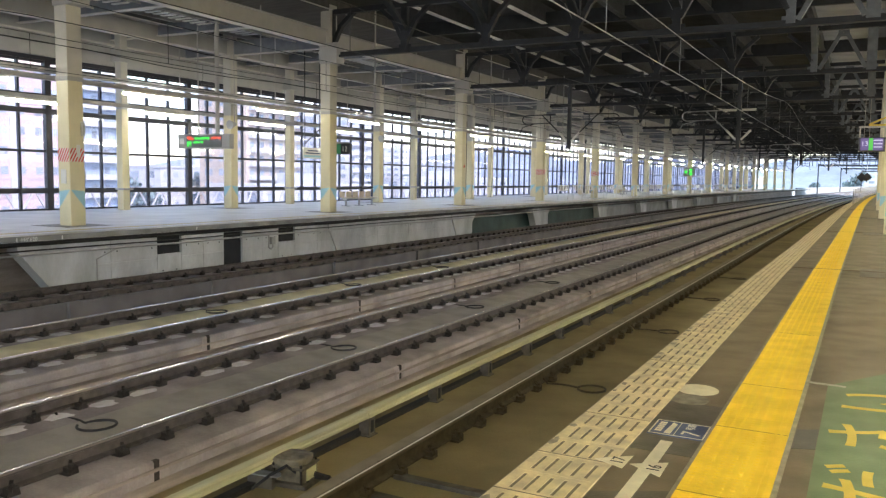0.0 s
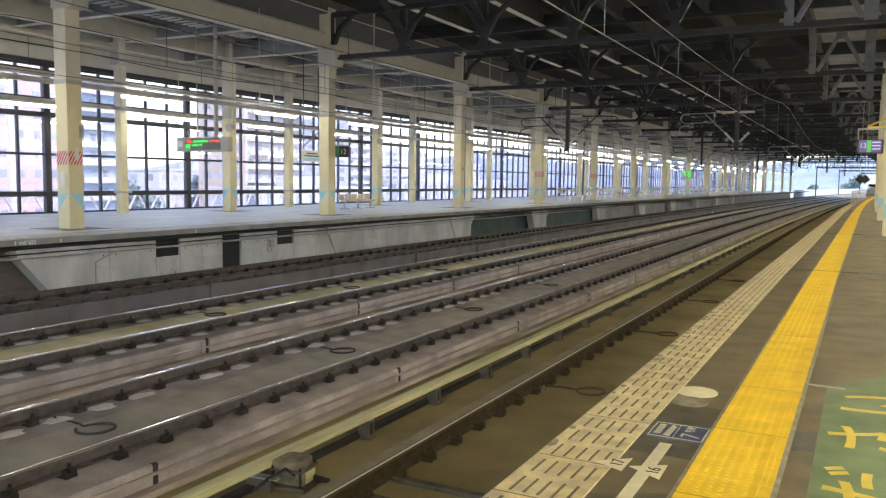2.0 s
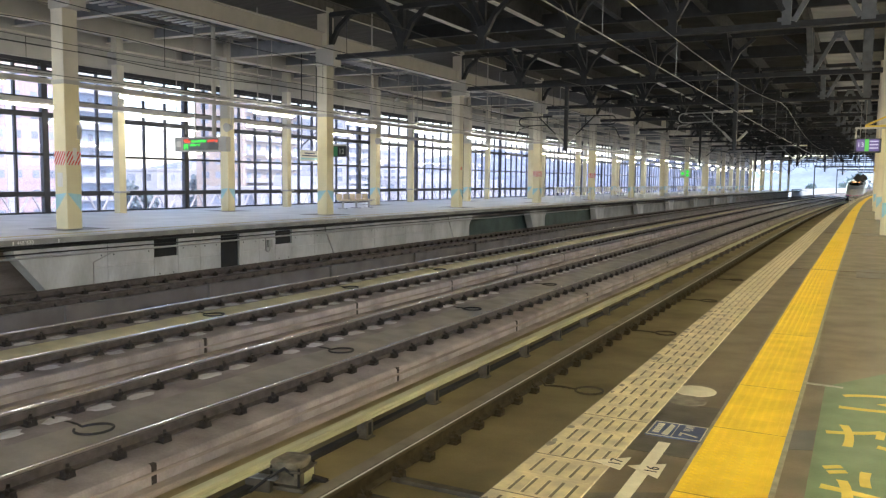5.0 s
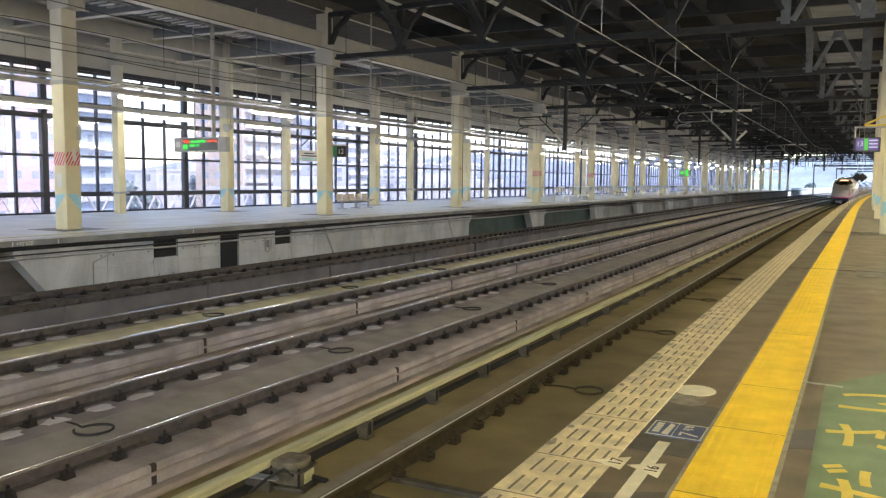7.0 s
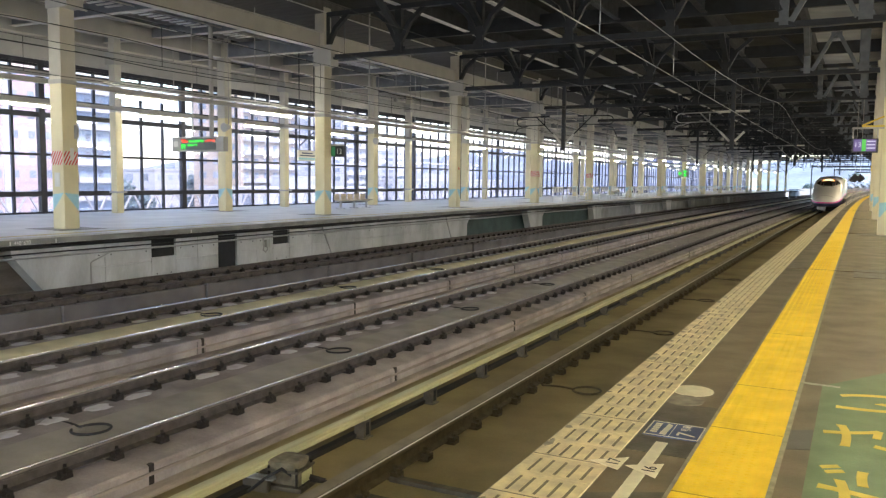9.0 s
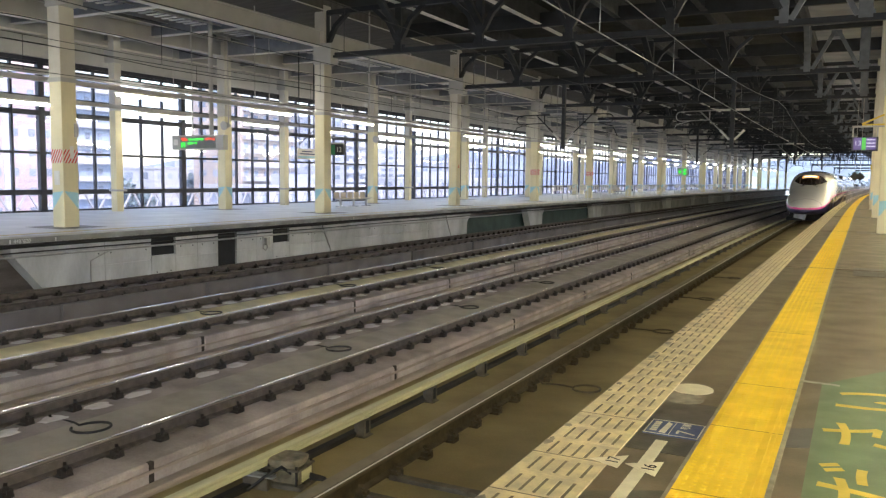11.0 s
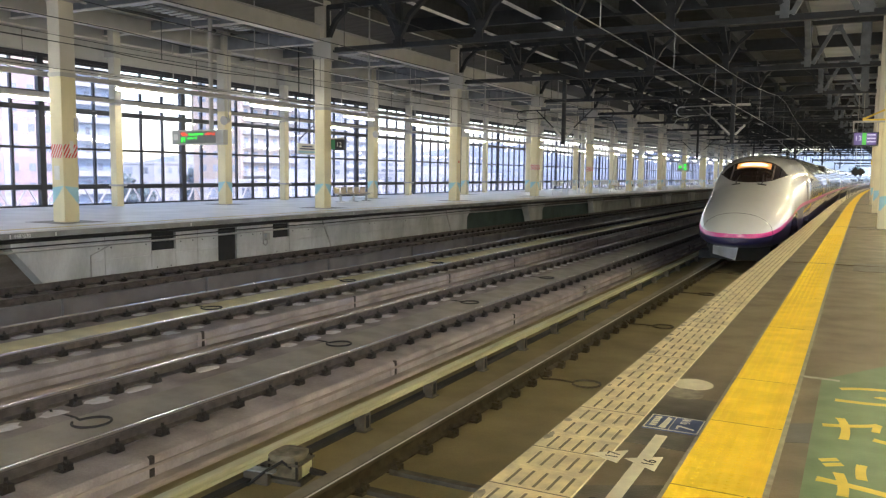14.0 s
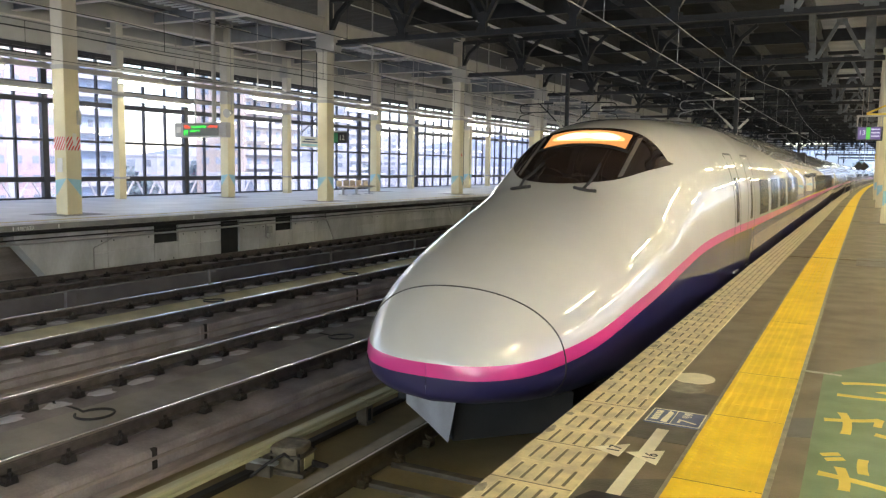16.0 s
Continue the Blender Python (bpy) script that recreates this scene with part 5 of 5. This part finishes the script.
def crown(bm, c, r, n, rng):
    for i in range(n):
        v = Vector((rng.gauss(0, 1), rng.gauss(0, 1), rng.gauss(0, 0.8)))
        v = v.normalized() * r * rng.uniform(0.35, 1.0)
        s = rng.uniform(0.5, 1.1) * r * 0.22
        q = Euler((rng.uniform(0, 6), rng.uniform(0, 6), rng.uniform(0, 6))).to_matrix()
        pts = [q @ Vector(p) * s for p in ((-1, -0.5, 0), (0, -0.8, 0.25), (1, -0.3, 0), (0.6, 0.7, 0.3), (-0.6, 0.7, -0.1))]
        bm.faces.new([bm.verts.new(Vector(c) + v + p) for p in pts])


def tree(x, y, z, h, seed):
    rng = random.Random(seed)
    t = empty("tree", "leafy tree far beyond the platform, haze in its grey-green colour", "tree", "distant trees", m=pose(x, y, z))
    bm = bmesh.new()
    bar(bm, (0, 0, 0), (0, 0, h * 0.55), h * 0.035, h * 0.02, n=7)
    for i in range(5):
        a = i * 1.3
        bar(bm, (0, 0, h * (0.3 + 0.05 * i)), (math.cos(a) * h * 0.22, math.sin(a) * h * 0.22, h * (0.5 + 0.06 * i)), h * 0.015, h * 0.006, n=5)
    part("trunk", bm, M_BARK, t)
    bm = bmesh.new()
    for i in range(7):
        a = i * 0.9 + rng.random()
        rr = h * rng.uniform(0.1, 0.26)
        crown(bm, (math.cos(a) * rr, math.sin(a) * rr, h * rng.uniform(0.45, 0.85)), h * rng.uniform(0.13, 0.22), 110, rng)
    part("crown", bm, M_LEAF, t)
    return t


tr0 = tree(-4, 420, -9, 18, 1)
for i in range(29):
    rng = random.Random(100 + i)
    if i < 4:
        m = pose(rng.uniform(-60, 70), rng.uniform(760, 840), -14, 0, 0, rng.uniform(0, 360))
    elif i < 21:
        m = pose(rng.uniform(-175, -150), 150 + 9 * (i - 9) + rng.uniform(-3, 3), -14, 0, 0, rng.uniform(0, 360))
    else:
        m = pose(rng.uniform(-260, -215), rng.uniform(230, 480), -13, 0, 0, rng.uniform(0, 360))
    copy_thing(tr0, m)
# distant wooded ridge, with the haze put into its blue-grey colour
bm = bmesh.new()
rows = []
for j in range(5):
    rows.append([bm.verts.new((-900 + 30 * i, 900 + 60 * j - 0.0002 * (30 * i - 900) ** 2, -9 + (0, 26, 46, 58, 52)[j] * (0.7 + 0.6 * noise.noise(Vector((i * 0.17, j * 0.3, 0)))))) for i in range(60)])
for a, b in zip(rows, rows[1:]):
    for i in range(59):
        bm.faces.new((a[i], a[i + 1], b[i + 1], b[i]))
tagged(part("distant_ridge", bm, mat("hazy_far_woods", (0.17, 0.205, 0.26), 0.9, scale=0.03, fine=0.3, var=0.4, bump=0), None, "", True), "hazy wooded ridge on the horizon", "hill", kind="structure")
# line-side gantries beyond the roof
for y in (235, 285, 340):
    o = C(y)
    g = empty("line_gantry", "dark steel gantry over the open tracks", "gantry", "line gantries", m=pose(o, y, 0))
    for x in (-17, 1.6):
        part("mast", bx(x - 0.15, x + 0.15, -0.15, 0.15, -2, 6.6), M_STEEL_D, g)
    part("cross_beam", bx(-17.1, 1.7, -0.15, 0.15, 5.9, 6.4), M_STEEL_D, g)
tagged(part("parapet", sweep(rect(-18.2, -17.9, -2, 0.3), 205, 420), M_CONC), "pale concrete parapet beside the open line", "parapet", kind="structure")
tagged(part("parapet_near", sweep(rect(1.4, 1.7, -2, 0.3), 205, 420), M_CONC), "pale concrete parapet beside the open line", "parapet", kind="structure")

# ---- train ----
PROF = [  # s, top, half width, bottom, stripe bottom
    (0, -0.185, 0.002, -0.495, -0.335), (0.01, -0.165, 0.24, -0.51, -0.335), (0.05, -0.079, 0.449, -0.550, -0.33), (0.15, 0.065, 0.655, -0.600, -0.318), (0.35, 0.253, 0.842, -0.650, -0.30), (0.7, 0.478, 1.043, -0.720, -0.241), (1.2, 0.693, 1.224, -0.780, -0.142), (2, 0.955, 1.36, -0.850, 0.022), (3, 1.249, 1.43, -0.950, 0.163), (3.6, 1.445, 1.44, -1.000, 0.237), (4.2, 1.765, 1.45, -1.000, 0.305), (5, 2.137, 1.497, -1.000, 0.42), (6, 2.285, 1.585, -1.000, 0.508), (7.5, 2.353, 1.645, -1.000, 0.545), (9, 2.40, 1.675, -1.000, 0.55), (12, 2.42, 1.68, -1.0, 0.55), (25.2, 2.42, 1.68, -1.000, 0.55)]
PS = [p[0] for p in PROF]
PT = []
for c in range(1, 5):
    v = [p[c] for p in PROF]
    d = [(v[i + 1] - v[i]) / (PS[i + 1] - PS[i]) for i in range(len(v) - 1)]
    PT.append([d[0]] + [0.0 if d[i - 1] * d[i] <= 0 else 2 * d[i - 1] * d[i] / (d[i - 1] + d[i]) for i in range(1, len(d))] + [d[-1]])


def prof(s):
    """Top, half width, bottom and stripe height at s metres behind the tip."""
    s = min(max(s, 0), 25.2)
    i = min(max(k for k in range(len(PS)) if PS[k] <= s), len(PS) - 2)
    h = PS[i + 1] - PS[i]
    u = (s - PS[i]) / h
    out = []
    for c in range(4):
        a, b = PROF[i][c + 1], PROF[i + 1][c + 1]
        ta, tb = PT[c][i] * h, PT[c][i + 1] * h
        out.append(a * (2 * u ** 3 - 3 * u ** 2 + 1) + ta * (u ** 3 - 2 * u ** 2 + u) + b * (-2 * u ** 3 + 3 * u ** 2) + tb * (u ** 3 - u ** 2))
    return out


def shape(s):
    zt, w, zb, zp = prof(s)
    f = min(1, s / 8)
    zc = -0.36 * (1 - f) + 0.55 * f
    return zt, w, zb, zp, min(max(zc, zb + 0.05), zt - 0.05), 2 + f, 2.2 + 2 * f


def half_x(s, z):
    zt, w, zb, zp, zc, nu, nl = shape(s)
    n, u = (nu, min(1, (z - zc) / (zt - zc))) if z >= zc else (nl, min(1, (zc - z) / (zc - zb)))
    return w * max(0, 1 - u ** n) ** (1 / n)


def top_z(s, x):
    """Height of the upper skin at s, x from the middle."""
    zt, w, zb, zp, zc, nu, nl = shape(s)
    return zc + (zt - zc) * max(0, 1 - min(1, abs(x) / w) ** nu) ** (1 / nu)


def loft(rows, s_list, nose):
    bm = bmesh.new()
    for sg in (1, -1):
        rings = [[bm.verts.new((sg * half_x(s if nose else 25, z), s, z)) for z in rows(s)] for s in s_list]
        for a, b in zip(rings, rings[1:]):
            for i in range(len(a) - 1):
                bm.faces.new((a[i], a[i + 1], b[i + 1], b[i]))
    bmesh.ops.remove_doubles(bm, verts=bm.verts, dist=0.0005)
    bmesh.ops.recalc_face_normals(bm, faces=bm.faces)
    return bm


SN = [0, 0.004, 0.01, 0.02, 0.035, 0.05, 0.075, 0.1, 0.15, 0.2, 0.25, 0.3, 0.4, 0.5, 0.6, 0.7, 0.85, 1.0] + [1.0 + 0.15 * k for k in range(1, 56)] + [10.5, 12, 14, 18, 22, 25.0]
STR = 0.125


def skin_patch(x_fn, s_fn, nu, nv, off):
    """A panel that lies on the upper skin. s_fn(x, v) gives s for v in 0..1."""
    bm = bmesh.new()
    grid = []
    for i in range(nu + 1):
        x = x_fn(i / nu)
        col = []
        for j in range(nv + 1):
            s = s_fn(x, j / nv)
            z = top_z(s, x)
            e = 0.01
            n = Vector((top_z(s, x - e) - top_z(s, x + e), top_z(s - e, x) - top_z(s + e, x), 2 * e)).normalized()
            col.append(bm.verts.new(Vector((x, s, z)) + n * off))
        grid.append(col)
    for a, b in zip(grid, grid[1:]):
        for j in range(nv):
            bm.faces.new((a[j], b[j], b[j + 1], a[j + 1]))
    bmesh.ops.recalc_face_normals(bm, faces=bm.faces)
    return bm


def side_panel(s0, s1, z0, z1, off, nose, nz=4, ns=1, sg=1):
    bm = bmesh.new()
    g = []
    for i in range(ns + 1):
        s = s0 + (s1 - s0) * i / ns
        g.append([bm.verts.new((sg * (half_x(s if nose else 25, z0 + (z1 - z0) * j / nz) + off), s, z0 + (z1 - z0) * j / nz)) for j in range(nz + 1)])
    for a, b in zip(g, g[1:]):
        for j in range(nz):
            bm.faces.new((a[j], a[j + 1], b[j + 1], b[j]))
    bmesh.ops.solidify(bm, geom=bm.faces[:], thickness=0.004)
    bmesh.ops.recalc_face_normals(bm, faces=bm.faces)
    return bm


M_SEAM = mat("dark_seam", (0.05, 0.045, 0.045), 0.6, var=0.2, local=True)
M_CWIN = mat("car_window_glass", (0.17, 0.17, 0.165), 0.15, var=0.1, bump=0, coat=0.4, local=True)


def build_car(nose, label):
    car = empty("train_car", label, "train car", "train cars")
    sl = SN if nose else [-0.2, 0, 12, 24.6, 24.75]
    def up(s):
        zt, w, zb, zp = prof(s if nose else 25)
        h = min(STR, (zt - zp) * 0.92)
        return [zp + h + (zt - zp - h) * math.sin(k / 22 * math.pi / 2) for k in range(23)]
    def mid(s):
        zt, w, zb, zp = prof(s if nose else 25)
        h = min(STR, (zt - zp) * 0.92)
        return [zp, zp + h * 0.5, zp + h]
    def low(s):
        zt, w, zb, zp = prof(s if nose else 25)
        return [zb + (zp - zb) * k / 8 for k in range(9)]
    part("upper_body", loft(up, sl, nose), M_TRAIN_W, car, "glossy pearl white upper body", True)
    part("stripe", loft(mid, sl, nose), M_PINK, car, "magenta stripe", True)
    part("lower_body", loft(low, sl, nose), M_TRAIN_B, car, "glossy navy lower body", True)
    for sg in (1, -1):
        doors = [(6.95, 7.45, True), (8.2, 9.0, False), (22.2, 23.0, False)] if nose else [(1.9, 2.7, False), (22.0, 22.8, False)]
        for a, b, cab in doors:
            door = empty("door", "white car door with a narrow window")
            door.parent = car
            for u in (a, b):
                g = 0.022 if u < 20 or not nose else 0.05
                part("door_gap", side_panel(u - g, u + g, -0.02, 1.78, 0.003, nose, 10, 1, sg), M_SEAM, door)
            part("door_gap", side_panel(a, b, 1.77, 1.80, 0.003, nose, 1, 2, sg), M_SEAM, door)
            m = (a + b) / 2
            part("door_window", side_panel(m - 0.12, m + 0.12, 0.72, 1.42, 0.004, nose, 5, 1, sg), M_CWIN, door)
            part("step", bx(sg * 1.62 - 0.04, sg * 1.62 + 0.04, a + 0.05, b - 0.05, -0.07, -0.045), M_ALU, door, "bright metal door step")
        ws = [9.75 + 2.02 * k for k in range(5)] if nose else [4.0 + 0.98 * k for k in range(18)]
        wl = 1.5 if nose else 0.62
        for s in ws:
            w = part("window", side_panel(s - 0.03, s + wl + 0.03, 0.70, 1.40, 0.001, nose, 5, 1, sg), M_TRAIN_W, car, "pale window frame")
            part("pane", side_panel(s, s + wl, 0.73, 1.37, 0.006, nose, 5, 1, sg), M_CWIN, w, "dark car window glass")
    # under gear
    # black box added to block light and darken the space under the car
    part("underframe", bx(-1.3, 1.3, 1.7 if nose else -0.1, 24.9, -1.16, -0.9, bevel=0.03), M_DARKIN, car, "black underframe box added to darken the space below")
    for s in (4.2, 20.5):
        bg = part("bogie", bx(-1.2, 1.2, s - 1.6, s + 1.6, -1.08, -0.75, bevel=0.05), M_BLACK, car, "dark bogie frame")
        for d in (-1.25, 1.25):
            for sg in (1, -1):
                bm = bmesh.new()
                bar(bm, (sg * 0.66, s + d, -0.825), (sg * 0.79, s + d, -0.825), 0.425, n=20)
                part("wheel", bm, M_RAIL, bg, "steel wheel")
    return car


lead = build_car(True, "white and navy bullet train lead car with a long nose")


def ws_lo(x):
    return 3.27 + 0.85 * x * x + 0.22 * x ** 4


def ws_hi(x):
    a = abs(x)
    return 4.82 - (0.26 * ((a - 0.45) / 0.65) ** 2 if a > 0.45 else 0)


screen = part("windscreen", skin_patch(lambda u: -1.11 + 2.22 * u, lambda x, v: ws_lo(x) + (max(ws_hi(x), ws_lo(x) + 0.02) - ws_lo(x)) * v, 36, 10, 0.012), M_DGLASS, lead, "dark wraparound windscreen glass", True)
for sg in (1, -1):
    part("pillar", skin_patch(lambda u, g=sg: g * (0.64 + 0.05 * u), lambda x, v: ws_lo(x) + 0.05 + 0.95 * v, 2, 10, 0.018), mat("pillar_grey", (0.16, 0.14, 0.12), 0.4, local=True), screen, "grey windscreen pillar", True)
part("headlight_panel", skin_patch(lambda u: -0.56 + 1.12 * u, lambda x, v: 4.36 + 0.36 * v - 0.08 * x * x, 16, 4, 0.02), M_HEAD, lead, "glowing warm headlight strip", True)
def lamp_patch(xc, a, h, off):
    return skin_patch(lambda u: xc - a * math.cos(math.pi * u) * 0.995, lambda x, v: 4.54 - 0.08 * x * x + h * (2 * v - 1) * math.sqrt(max(0.004, 1 - ((x - xc) / a) ** 2)), 14, 4, off)


part("lamp_halo", lamp_patch(0, 0.5, 0.13, 0.025), M_HEAD3, lead, "warm glow round the lights", True)
for xc in (-0.2, 0.2):
    part("headlight", lamp_patch(xc, 0.24, 0.085, 0.03), M_HEAD2, lead, "bright warm headlight", True)
part("lamp_frame", skin_patch(lambda u: -0.62 + 1.24 * u, lambda x, v: 4.27 + 0.08 * v - 0.08 * x * x, 16, 2, 0.024), M_BLACK, lead, "black frame below the lights", True)


def skin_tube(pts, r, material, name, label):
    cu = bpy.data.curves.new(name, "CURVE")
    cu.dimensions, cu.bevel_depth, cu.bevel_resolution = "3D", r, 2
    sp = cu.splines.new("POLY")
    sp.points.add(len(pts) - 1)
    for p, c in zip(sp.points, pts):
        p.co = (*c, 1)
    cu.materials.append(material)
    ob = new(name, cu)
    ob.parent = lead
    ob["label"] = label
    return ob


seam = []
for i in range(61):
    a = -1 + 2 * i / 60
    x = math.sin(a * math.pi / 2)
    s = 0.57 + 0.16 * x * x
    z = top_z(s, shape(s)[1] * x * 0.999) if abs(a) < 0.8 else top_z(s, shape(s)[1] * math.sin(0.4 * math.pi) * 0.999) - (abs(a) - 0.8) * 2.6
    seam.append((math.copysign(half_x(s, z), x) if abs(x) > 0.01 else 0, s, z))
skin_tube(seam, 0.008, M_SEAM, "nose_seam", "dark seam of the nose cover")
for sg in (1, -1):
    f = lambda x, y, h, g=sg: (g * x, y, top_z(y, x) + h)
    skin_tube([f(0.40, 3.08, 0.03), f(0.43, 3.3, 0.07), f(0.41, 3.55, 0.06), f(0.38, 3.85, 0.04)], 0.018, M_BLACK, "wiper", "black wiper arm")
    skin_tube([f(0.28, 3.14, 0.02), f(0.36, 3.08, 0.035), f(0.46, 3.08, 0.035), f(0.54, 3.16, 0.02)], 0.02, M_BLACK, "wiper", "black wiper base")
# snow plough under the nose: lit left face painted pale, shaded skirt painted black
bm = bmesh.new()
P = {"t": (0, 0.52, -0.62), "b": (0, 0.55, -1.1), "r": (0.95, 1.35, -0.66), "q": (0.9, 1.4, -1.08), "l": (-0.95, 1.35, -0.66), "m": (-0.9, 1.4, -1.08)}
V = {k: bm.verts.new(v) for k, v in P.items()}
for f in ("tbqr", "tlmb", "trl", "bmq", "lrqm"):
    bm.faces.new([V[c] for c in f])
bmesh.ops.recalc_face_normals(bm, faces=bm.faces)
bmesh.ops.bevel(bm, geom=bm.edges[:], offset=0.015, segments=1, affect="EDGES")
part("skirt", bm, M_DARKIN, lead, "skirt plate below the nose, coloured black for shade")
bm = bmesh.new()
bm.faces.new([bm.verts.new(p) for p in ((0.10, 0.42, -0.64), (0.03, 0.40, -1.06), (-0.36, 0.68, -0.99), (-0.74, 0.94, -0.93), (-0.74, 0.94, -0.65))])
bmesh.ops.solidify(bm, geom=bm.faces[:], thickness=0.02)
bmesh.ops.recalc_face_normals(bm, faces=bm.faces)
part("plough", bm, mat("plough_lit_face", (0.62, 0.64, 0.70), 0.35, local=True), lead, "left plough blade, coloured pale as lit by the windows")
part("end_wall", bx(-1.5, 1.5, 24.9, 25.0, -0.9, 2.2, bevel=0.05), M_BLACK, lead)
cars = [lead]
mid_car = build_car(False, "white and navy bullet train passenger car")
part("gangway", loft(lambda s: [-0.98 + 3.39 * k / 30 for k in range(31)], [-0.3, -0.21], False), M_SEAM, mid_car, "dark gap between two cars", True)
cars.append(mid_car)
for k in range(7):
    cars.append(copy_thing(mid_car, Matrix()))


def tip_y(t):
    tau = 16.0 - t
    return 6.15 + 9.2 * tau + 0.325 * tau * tau


def motions():
    for k, car in enumerate(cars):
        rows = []
        for i in range(33):
            t = i * 0.5
            y = tip_y(t) + 25.0 * k
            ang = math.atan2(C(y + 24) - C(y + 1), 23)
            rows.append((t, pose(T["a"][0] + C(y), y, 0, 0, 0, -math.degrees(ang))))
        walk(car, rows)


motions()
